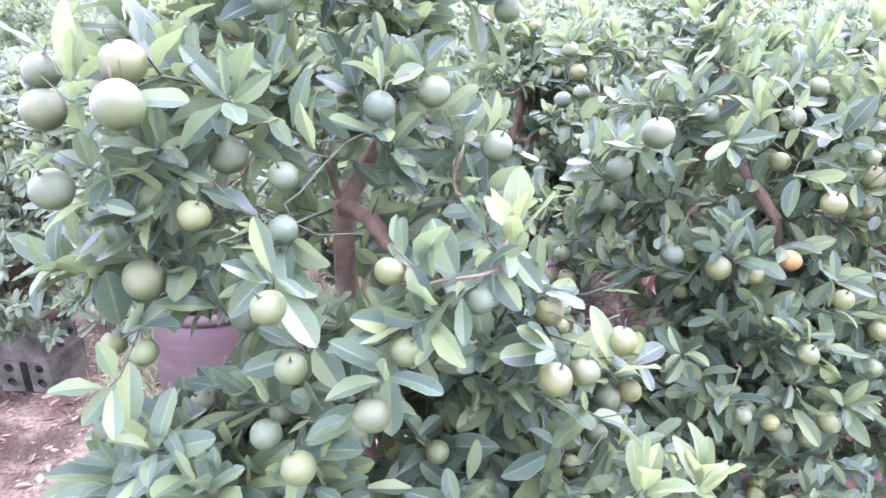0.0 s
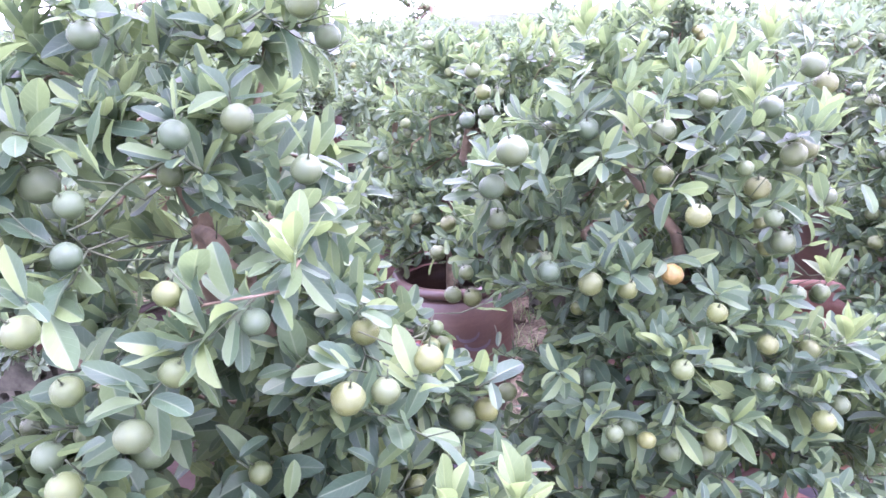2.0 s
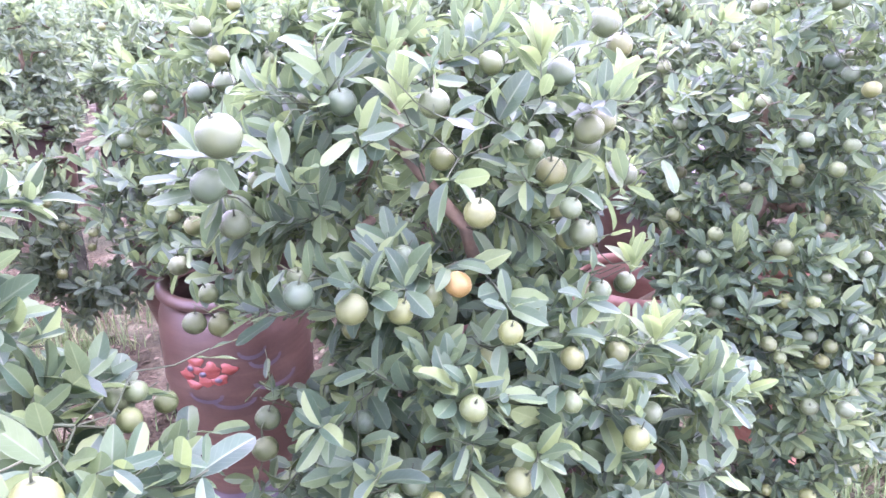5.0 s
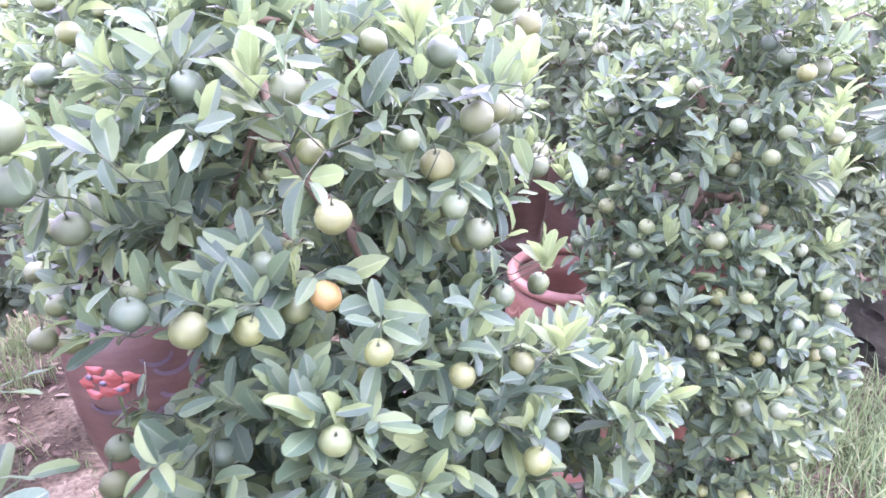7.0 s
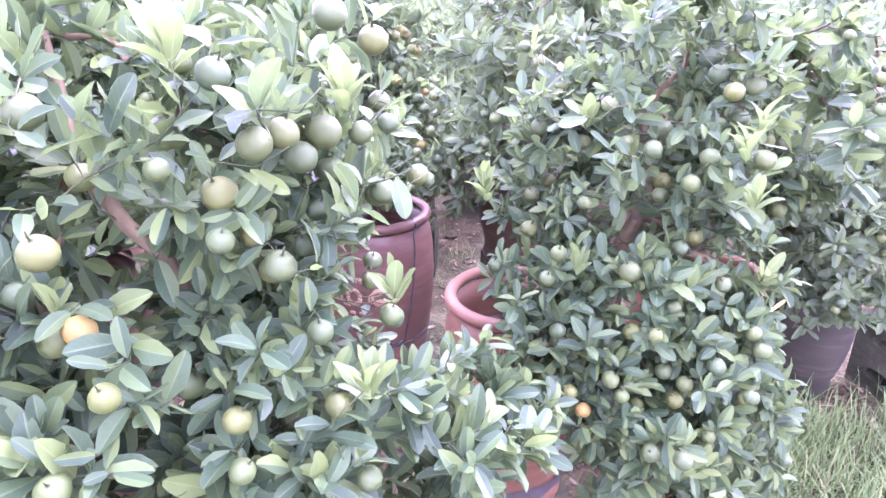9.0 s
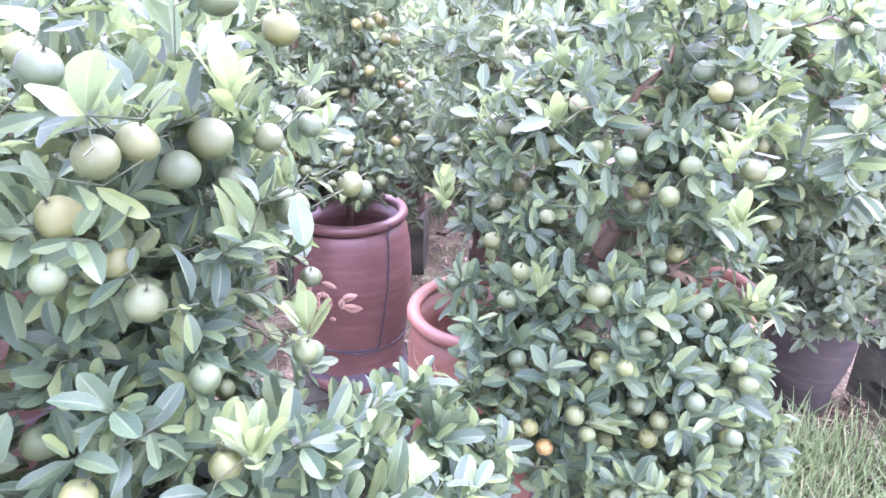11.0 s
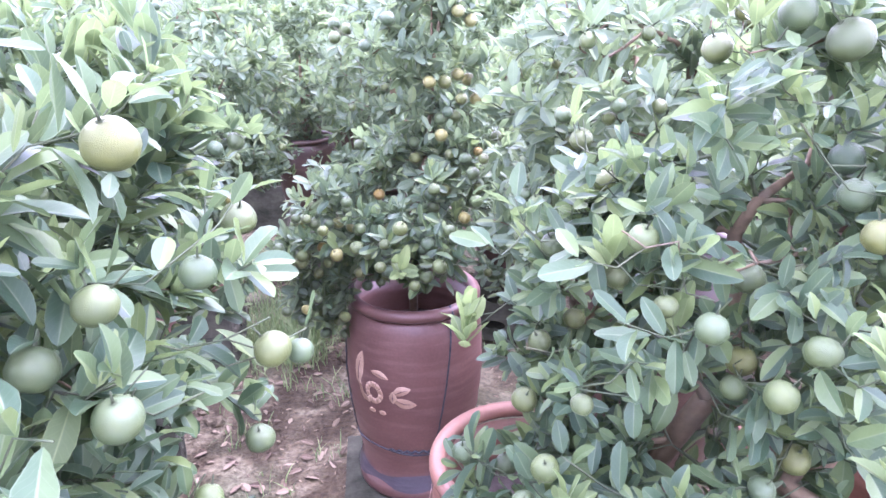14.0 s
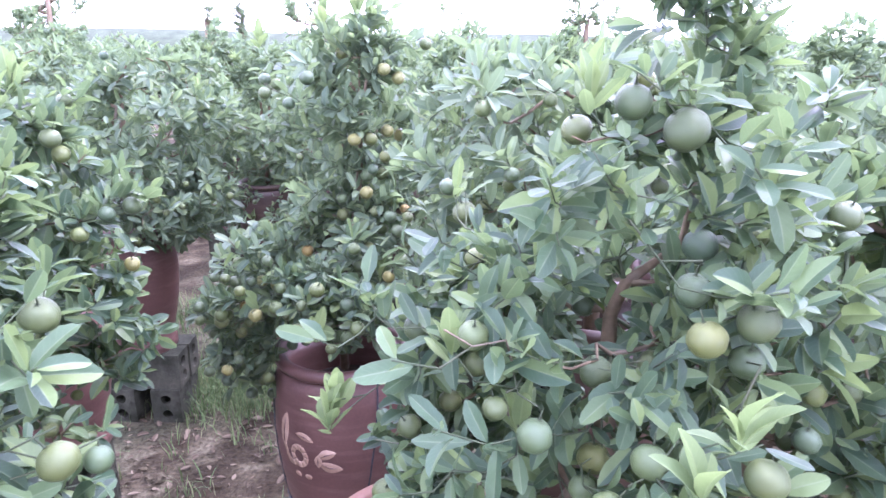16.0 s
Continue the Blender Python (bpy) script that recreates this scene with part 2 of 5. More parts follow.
def ground_material():
    m, n, k, b = material("packed_dirt", 0.92, 0.25)
    big, mid_n, fine = noise_tex(n, k, 1.3, 5.0), noise_tex(n, k, 5.0, 8.0), noise_tex(n, k, 60.0, 6.0)
    mid_n.inputs["Distortion"].default_value = 0.6
    r = ramp(n, [(0.34, (0.042, 0.031, 0.015)), (0.46, (0.06, 0.047, 0.025)), (0.53, (0.09, 0.074, 0.041)), (0.63, (0.165, 0.145, 0.088))])
    k.new(mid_n.outputs["Fac"], r.inputs[0])
    moss = ramp(n, [(0.5, (0, 0, 0)), (0.68, (0.75, 0.75, 0.75))])
    k.new(big.outputs["Fac"], moss.inputs[0])
    c = mixed(n, k, r.outputs[0], (0.085, 0.105, 0.055), moss.outputs[0])
    rf = ramp(n, [(0.34, (0.45, 0.45, 0.45)), (0.5, (0.9, 0.9, 0.9)), (0.66, (1.2, 1.2, 1.2))])
    k.new(fine.outputs["Fac"], rf.inputs[0])
    k.new(mixed(n, k, c, rf.outputs[0], 0.8, "MULTIPLY"), b.inputs["Base Color"])
    bump(n, k, fine.outputs["Fac"], b, 0.9, 0.03)
    return m


DIRT = ground_material()


# ---- mesh helpers ----
def mesh_object(name, verts, faces, mats, parent=None, uvs=None, index=None, smooth=True, m=None):
    me = bpy.data.meshes.new(name)
    me.from_pydata([tuple(v) for v in verts] if not isinstance(verts, np.ndarray) else verts.tolist(), [], faces if isinstance(faces, list) else faces.tolist())
    for mat in mats:
        me.materials.append(mat)
    if index is not None:
        me.polygons.foreach_set("material_index", np.asarray(index, dtype=np.int32))
    me.polygons.foreach_set("use_smooth", np.full(len(me.polygons), smooth))
    if uvs is not None:
        layer = me.uv_layers.new(name="UVMap")
        loops = np.empty(len(me.loops), dtype=np.int32)
        me.loops.foreach_get("vertex_index", loops)
        uv = np.asarray(uvs, dtype=np.float32)
        layer.data.foreach_set("uv", uv[loops].ravel())
        ends = np.empty(2 * len(me.edges), dtype=np.int32)
        me.edges.foreach_get("vertices", ends)
        crease = me.attributes.new("sharp_edge", "BOOLEAN", "EDGE")           # leaves are creased along the midrib
        crease.data.foreach_set("value", np.abs(uv[ends, 0] - 0.5).reshape(-1, 2).max(axis=1) < 1e-4)
    me.update()
    ob = new(name, me)
    if parent is not None:
        ob.parent = parent
    if m is not None:
        ob.matrix_basis = m
    return ob


def part(name, bm, mat, parent, label=""):
    me = bpy.data.meshes.new(name)
    bm.to_mesh(me)
    bm.free()
    me.materials.append(mat)
    me.polygons.foreach_set("use_smooth", np.full(len(me.polygons), True))
    ob = new(name, me)
    ob.parent = parent
    return tagged(ob, label)


def lathe(profile, steps=48, caps=True):
    bm = bmesh.new()
    rings = []
    for r, z in profile:
        rings.append([bm.verts.new((r * math.cos(2 * math.pi * i / steps), r * math.sin(2 * math.pi * i / steps), z)) for i in range(steps)])
    for a, b in zip(rings, rings[1:]):
        for i in range(steps):
            j = (i + 1) % steps
            bm.faces.new((a[i], a[j], b[j], b[i]))
    if caps:
        bm.faces.new(list(reversed(rings[0])))
        bm.faces.new(rings[-1])
    return bm


def tube(bm, points, radii, sides=6):
    """A tapered tube along points, added to bm."""
    pts = [Vector(p) for p in points]
    last = None
    for i, p in enumerate(pts):
        d = (pts[min(i + 1, len(pts) - 1)] - pts[max(i - 1, 0)]).normalized()
        side = d.orthogonal().normalized() if last is None else (last - d * last.dot(d)).normalized()
        up = d.cross(side)
        r = radii[i] if isinstance(radii, (list, tuple)) else radii
        ring = [bm.verts.new(p + (side * math.cos(2 * math.pi * s / sides) + up * math.sin(2 * math.pi * s / sides)) * r) for s in range(sides)]
        if i:
            for s in range(sides):
                q = (s + 1) % sides
                bm.faces.new((prev[s], prev[q], ring[q], ring[s]))
        prev, last = ring, side
        if i in (0, len(pts) - 1):
            bm.faces.new(ring if i else list(reversed(ring)))


# ---- leaves ----
def leaf_shape(stations, fold, curl, wave, width=0.21, blunt=1.0):
    """One leaf of length 1 along +x, its face towards +z: verts, faces, uvs."""
    verts, uvs, faces = [], [], []
    for i in range(stations + 1):
        s = 0.5 - 0.5 * math.cos(math.pi * (0.06 + 0.94 * i / stations)) if 0 < i < stations else i / stations
        half = width * (math.sin(math.pi * s ** 1.2) ** (0.54 * blunt)) * (1.0 + 0.05 * math.sin(13.0 * s + 40.0 * curl)) if 0 < i < stations else 0.008
        z = -curl * s * s
        lift = fold * half
        ripple = wave * math.sin(s * 9.0) * half
        for k, sign in enumerate((-1, 0, 1)):
            verts.append((s, sign * half, z + (lift + sign * ripple if sign else 0)))
            uvs.append((0.5 + 0.5 * sign, s))
    for i in range(stations):
        a, b = 3 * i, 3 * i + 3
        faces += [(a, b, b + 1, a + 1), (a + 1, b + 1, b + 2, a + 2)]
    return np.array(verts), np.array(faces), np.array(uvs)


NEAR_LEAVES = [leaf_shape(7, f, c, w, wd) for f, c, w, wd in ((0.25, 0.1, 0.1, 0.205), (0.35, 0.22, 0.16, 0.215), (0.15, 0.04, -0.14, 0.23), (0.55, 0.3, 0.1, 0.2),
                                                             (0.2, 0.18, 0.2, 0.24), (0.12, -0.08, 0.1, 0.195), (0.42, 0.42, 0.1, 0.22), (0.3, -0.02, -0.18, 0.18))]
MID_LEAVES = [leaf_shape(4, f, c, 0, wd) for f, c, wd in ((0.25, 0.12, 0.21), (0.35, 0.2, 0.2), (0.15, 0.05, 0.23), (0.45, 0.26, 0.195))]
FAR_LEAVES = [(np.array([(0, 0, 0), (0.45, -w, f * w), (1, 0, -c), (0.45, w, f * w)]), np.array([(0, 1, 2), (0, 2, 3)]), np.array([(0.5, 0), (0, 0.5), (0.5, 1), (1, 0.5)]))
              for f, c, w in ((0.4, 0.12, 0.25), (0.6, 0.2, 0.23), (0.2, 0.05, 0.27))]


def frames(axis, normal):
    """Rows of axis and rough normal, made into rotation matrices (n, 3, 3) whose columns are x, y, z."""
    x = axis / np.linalg.norm(axis, axis=1, keepdims=True)
    y = np.cross(normal, x)
    y /= np.linalg.norm(y, axis=1, keepdims=True) + 1e-9
    return np.stack([x, y, np.cross(x, y)], axis=2)


def joined_leaves(name, shapes, base, rot, size, kinds, mats, slot, parent, origin):
    verts, faces, uvs, index, start = [], [], [], [], 0
    for s, (v, f, u) in enumerate(shapes):
        pick = np.nonzero(kinds == s)[0]
        if not len(pick):
            continue
        w = np.einsum("nij,vj->nvi", rot[pick], v) * size[pick, None, None] + (base[pick] - origin)[:, None, :]
        verts.append(w.reshape(-1, 3))
        faces.append((f[None] + (start + np.arange(len(pick)) * len(v))[:, None, None]).reshape(-1, f.shape[1]))
        uvs.append(np.tile(u, (len(pick), 1)))
        index.append(np.repeat(slot[pick], len(f)))
        start += len(pick) * len(v)
    ob = mesh_object(name, np.concatenate(verts), np.concatenate(faces), mats, parent, np.concatenate(uvs), np.concatenate(index))
    return tagged(ob, kind="stuff")


LEAF_MESH = {}


def leaf_mesh(kind, young):
    if (kind, young) not in LEAF_MESH:
        v, f, u = NEAR_LEAVES[kind]
        ob = mesh_object("leaf", v, f, [YOUNG if young else LEAF], uvs=u)
        LEAF_MESH[kind, young] = ob.data
        bpy.data.objects.remove(ob)
    return LEAF_MESH[kind, young]


# ---- fruit ----
def fruit_mesh(name, mat, seed, segments=20, rings=12):
    """A flattened round fruit of radius 1 that hangs by its short stalk from +z, with its calyx and a dimple below."""
    rng = random.Random(seed)
    flat = rng.uniform(0.92, 1.0)
    bm = bmesh.new()
    bmesh.ops.create_uvsphere(bm, u_segments=segments, v_segments=rings, radius=1.0)
    for v in bm.verts:
        r = math.hypot(v.co.x, v.co.y)
        v.co.z *= flat
        dent = math.exp(-(r / 0.22) ** 2)
        v.co.z -= math.copysign(0.09 * dent, v.co.z)
        k = 1 + 0.025 * math.sin(3 * math.atan2(v.co.y, v.co.x) + seed) + 0.015 * math.sin(7 * v.co.z + seed)
        v.co.x *= k
        v.co.y *= k
    skin = len(bm.faces)
    star = [bm.verts.new((0.2 * (1 if i % 2 else 0.55) * math.cos(i * math.pi / 5), 0.2 * (1 if i % 2 else 0.55) * math.sin(i * math.pi / 5), flat - 0.045)) for i in range(10)]
    tip = bm.verts.new((0, 0, flat + 0.02))
    for i in range(10):
        bm.faces.new((star[i], star[(i + 1) % 10], tip))
    tube(bm, [(0, 0, flat - 0.1), (0.03, 0, flat + 0.25), (0.0, 0.03, flat + 0.6)], [0.07, 0.055, 0.05], 5)
    # the scar at the lower end
    low = [bm.verts.new((0.06 * math.cos(i * math.pi / 3), 0.06 * math.sin(i * math.pi / 3), -flat + 0.075)) for i in range(6)]
    bm.faces.new(list(reversed(low)))
    me = bpy.data.meshes.new(name)
    bm.faces.ensure_lookup_table()
    for i, f in enumerate(bm.faces):
        f.smooth = True
        f.material_index = 0 if i < skin else 1
    bm.to_mesh(me)
    bm.free()
    me.materials.append(mat)
    me.materials.append(TWIG)
    return me


FRUITS = {"g": [fruit_mesh("fruit", GREEN, s) for s in range(4)], "p": [fruit_mesh("fruit", PALE, s + 7) for s in range(3)],
          "y": [fruit_mesh("fruit", YELLOW, 11)], "o": [fruit_mesh("fruit", ORANGE, 13)]}
SMALL = {"g": [fruit_mesh("fruit", GREEN, s, 10, 6) for s in range(2)], "p": [fruit_mesh("fruit", PALE, 5, 10, 6)],
         "y": [fruit_mesh("fruit", YELLOW, 6, 10, 6)], "o": [fruit_mesh("fruit", ORANGE, 9, 10, 6)]}


# ---- trees ----
def grow(rng, trunk, tips, sway=0.12, limbs=()):
    """A branching frame: nodes, each with its parent, and the chain of nodes that ends in each tip."""
    pos, par = [np.array(p, float) for p in trunk], [-1] + list(range(len(trunk) - 1))
    for fork, points in limbs:
        for k, p in enumerate(points):
            par.append(fork if k == 0 else len(pos) - 1)
            pos.append(np.array(p, float))
    stem = pos[0][:2]
    chains = []
    order = sorted(range(len(tips)), key=lambda i: math.dist(tips[i], trunk[-1]) + rng.uniform(0, 0.05))
    for i in order:
        tip = np.array(tips[i], float)
        arr = np.array(pos)
        gap = np.linalg.norm(arr - tip, axis=1)
        out = np.linalg.norm(arr[:, :2] - stem, axis=1)
        cost = gap + 0.5 * np.maximum(0, arr[:, 2] - tip[2] + 0.02) + 0.25 * np.maximum(0, out - np.linalg.norm(tip[:2] - stem))
        cost[gap < 0.05] += 0.25
        cost[0] += 0.4
        a = int(np.argmin(cost))
        start, span = pos[a], gap[a]
        n = max(2, min(7, int(span / 0.04) + 1))
        lift = np.array([rng.uniform(-1, 1) * sway, rng.uniform(-1, 1) * sway, -0.18]) * span
        chain, last = [a], a
        for s in range(1, n + 1):
            u = s / n
            p = start + (tip - start) * u + lift * math.sin(math.pi * u) + np.array([rng.gauss(0, 0.003) for _ in range(3)]) * (s < n)
            pos.append(p)
            par.append(last)
            last = len(pos) - 1
            chain.append(last)
        chains.append((i, chain))
    return np.array(pos), par, chains


def limb_meshes(tree, pos, par, trunk_n, thick, origin, sides=6):
    load = np.zeros(len(pos))
    for i in range(len(pos) - 1, -1, -1):
        load[i] = max(load[i], 1.0)
        if par[i] >= 0:
            load[par[i]] += load[i]
    rad = np.clip(thick * (load / load[0]) ** 0.52, 0.0008, thick)
    groups = {"trunk": bmesh.new(), "branchwork": bmesh.new(), "twig_growth": bmesh.new()}
    kids = [[] for _ in pos]
    for i, p in enumerate(par):
        if p >= 0:
            kids[p].append(i)
    seen = set()
    stack = [0]
    while stack:
        i = stack.pop()
        run = [i] if par[i] < 0 else [par[i], i]
        while kids[run[-1]]:
            nxt = max(kids[run[-1]], key=lambda k: (k < trunk_n, rad[k]))
            stack += [k for k in kids[run[-1]] if k != nxt]
            run.append(nxt)
        if len(run) < 2:
            continue
        r = [float(rad[k]) for k in run]
        if par[i] >= 0:
            r[0] = min(r[0], r[1] * 1.25)
        kind = "trunk" if par[i] < 0 else ("branchwork" if r[1] > 0.0026 else "twig_growth")
        if kind == "branchwork" and sides == 6:
            bm = bmesh.new()
            tube(bm, [pos[k] - origin for k in run], r, sides)
            part("branch", bm, BARK, tree)
            continue
        tube(groups[kind], [pos[k] - origin for k in run], r, sides + 2 if kind == "trunk" else (sides if kind == "branchwork" else 4))
    for name, bm in groups.items():
        if bm.verts:
            ob = part(name, bm, TWIG if name == "twig_growth" else BARK, tree, "" if name != "twig_growth" else "thin green twigs")
            if name != "trunk":
                tagged(ob, kind="stuff")
        else:
            bm.free()


def leaves_on(rng, pos, chains, young, size, per, spread=0.085):
    """Bases, axes, normals and lengths of the leaves along the outer end of each chain."""
    base, axis, normal, length, fresh = [], [], [], [], []
    up = np.array([0, 0, 1.0])
    stem = np.append(pos[0][:2], 0.0)
    for i, chain in chains:
        pts = pos[chain]
        fresh_tip = i in young
        reach = 0.0
        segs = []
        for a, b in zip(reversed(pts[:-1]), reversed(pts[1:])):
            segs.append((b, a))
            reach += np.linalg.norm(b - a)
            if reach > spread * (0.8 if fresh_tip else 1.15):
                break
        total = min(reach, spread * 1.3)
        count = 7 if fresh_tip else max(4, int(per * rng.uniform(0.55, 1.1)))
        turn = rng.uniform(0, 6.28)
        for j in range(count):
            u = (j + rng.uniform(-0.3, 0.3)) / count
            u = min(max(u, 0.0), 1.0) ** (1.25 if fresh_tip else 1.1) * total
            for b, a in segs:
                d = np.linalg.norm(b - a)
                if u <= d or (b is segs[-1][0]):
                    p = b + (a - b) * min(1, u / max(d, 1e-6))
                    t = (b - a) / max(d, 1e-6)
                    break
                u -= d
            turn += 2.4 + rng.uniform(-0.4, 0.4)
            away = (p - stem) * np.array((1.0, 1.0, 0.0))
            t = t + away / (np.linalg.norm(away) + 1e-6) * 0.45 + up * 0.4         # shoots turn outwards and up to the light
            t = t / (np.linalg.norm(t) + 1e-6)
            e1 = np.cross(t, up)
            e1 = e1 / (np.linalg.norm(e1) + 1e-6) if np.linalg.norm(e1) > 0.05 else np.array([1.0, 0, 0])
            e2 = np.cross(t, e1)
            rad = e1 * math.cos(turn) + e2 * math.sin(turn)
            lean = rng.uniform(0.9, 1.9) if fresh_tip else rng.uniform(0.15, 1.25)
            ax = t * lean + rad * 0.9 + up * (0.7 if fresh_tip else rng.uniform(-0.45, 0.6))
            nn = up * (0.35 if fresh_tip else 0.8) + t * 0.65 - rad * 0.3 + np.array([rng.gauss(0, 0.42) for _ in range(3)])
            base.append(p + rad * 0.003)
            axis.append(ax)
            normal.append(nn)
            grow_in = 0.55 + 0.45 * min(1.0, (j + 1.5) / (0.35 * count + 1))
            length.append(size * rng.uniform(0.72, 1.25) * (1.08 if fresh_tip else 1.0) * grow_in)
            fresh.append(1 if fresh_tip else (1 if rng.random() < 0.012 else 0))
    return [np.array(x) for x in (base, axis, normal, length, fresh)]


def rosette(rng, p, size):
    """The leaves of one bright young shoot whose topmost leaf ends at p: an upright middle, the outer ones spreading."""
    foot = np.array(p) - np.array((0, 0, 0.92 * size))
    base, axis, normal, length = [], [], [], []
    turn = rng.uniform(0, 6.28)
    for j in range(8):
        turn += 2.4 + rng.uniform(-0.3, 0.3)
        out = np.array((math.cos(turn), math.sin(turn), 0.0))
        open_ = (0.08, 0.18, 0.28, 0.42, 0.58, 0.78, 1.0, 1.25)[j] * rng.uniform(0.8, 1.2)
        base.append(foot - np.array((0, 0, 0.05 * j * size)) + out * 0.002)
        axis.append(np.array((0, 0, 1.0)) + out * open_)
        normal.append(np.array((0, 0, 0.5 * open_)) - out + np.array([rng.gauss(0, 0.15) for _ in range(3)]))
        length.append(size * (1.0, 0.95, 0.75, 1.0, 0.9, 0.95, 0.85, 0.8)[j] * rng.uniform(0.92, 1.08))
    return base, axis, normal, length


def crown_points(rng, blobs, n, core=0.45):
    """Tips spread through ellipsoids (x, y, z, rx, ry, rz), thicker towards the outside, with an uneven outline."""
    weights = [b[3] * b[4] + b[3] * b[5] for b in blobs]
    pts = []
    while len(pts) < n:
        x, y, z, rx, ry, rz = rng.choices(blobs, weights)[0]
        d = Vector((rng.gauss(0, 1), rng.gauss(0, 1), rng.gauss(0, 1))).normalized()
        r = core + (1 - core) * rng.random() ** 0.55
        bumpy = 0.9 + 0.28 * noise.noise(Vector((x * 3 + d.x * 1.7, y * 3 + d.y * 1.7, d.z * 1.7)))
        pts.append((x + d.x * rx * r * bumpy, y + d.y * ry * r * bumpy, z + d.z * rz * r * bumpy))
    return pts


EYE_PATH = ((0.05, 0.0, 1.43), (0.3, 0.15, 1.42), (0.62, 0.25, 1.42), (0.82, 0.5, 1.42), (1.0, 0.64, 1.44))      # points along the camera's path, at its height


def eye_point(x):
    """The point of the camera's path that leaves are cleared towards for a fruit at x."""
    lo = max(EYE_PATH[0][0], min(EYE_PATH[-1][0], x - 0.12))
    for (x0, y0, z0), (x1, y1, z1) in zip(EYE_PATH, EYE_PATH[1:]):
        if lo <= x1:
            u = (lo - x0) / (x1 - x0)
            return np.array((lo, y0 + (y1 - y0) * u, z0 + (z1 - z0) * u))


def free_of_fruit(base, axis, length, fruit, gaps):
    """Leaves neither cut through a fruit nor hide it from the camera's path; gaps (x, y, z, r) in the crown stay empty.
    """
    keep = np.ones(len(base), bool)
    tip = base + axis / np.linalg.norm(axis, axis=1, keepdims=True) * length[:, None]
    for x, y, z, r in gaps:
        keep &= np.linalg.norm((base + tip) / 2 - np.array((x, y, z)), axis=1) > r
    for x, y, z, r, *reach in fruit:
        reach = reach[0] if reach else 0.2
        c = np.array((x, y, z))
        out = eye_point(x) - c
        out /= np.linalg.norm(out) + 1e-6
        for u in (0.1, 0.35, 0.6, 0.85, 1.0):
            p = base + (tip - base) * u - c
            keep &= np.linalg.norm(p, axis=1) > r * 1.12
            s = p @ out
            off = np.linalg.norm(p - s[:, None] * out, axis=1)
            keep &= ~((s > 0) & (s < reach) & (off < r * 0.95))
    return keep


def fruit_on(tree, origin, x, y, z, r, kind, rng, small=False):
    ob = new("fruit", rng.choice((SMALL if small else FRUITS)[kind]))
    ob.parent = tree
    ob.matrix_basis = Matrix.Translation(Vector((x, y, z)) - Vector(origin)) @ Euler((rng.uniform(-0.6, 0.6), rng.uniform(-0.6, 0.6), rng.uniform(0, 6.28))).to_matrix().to_4x4() @ Matrix.Scale(r * 0.92, 4)
    return ob


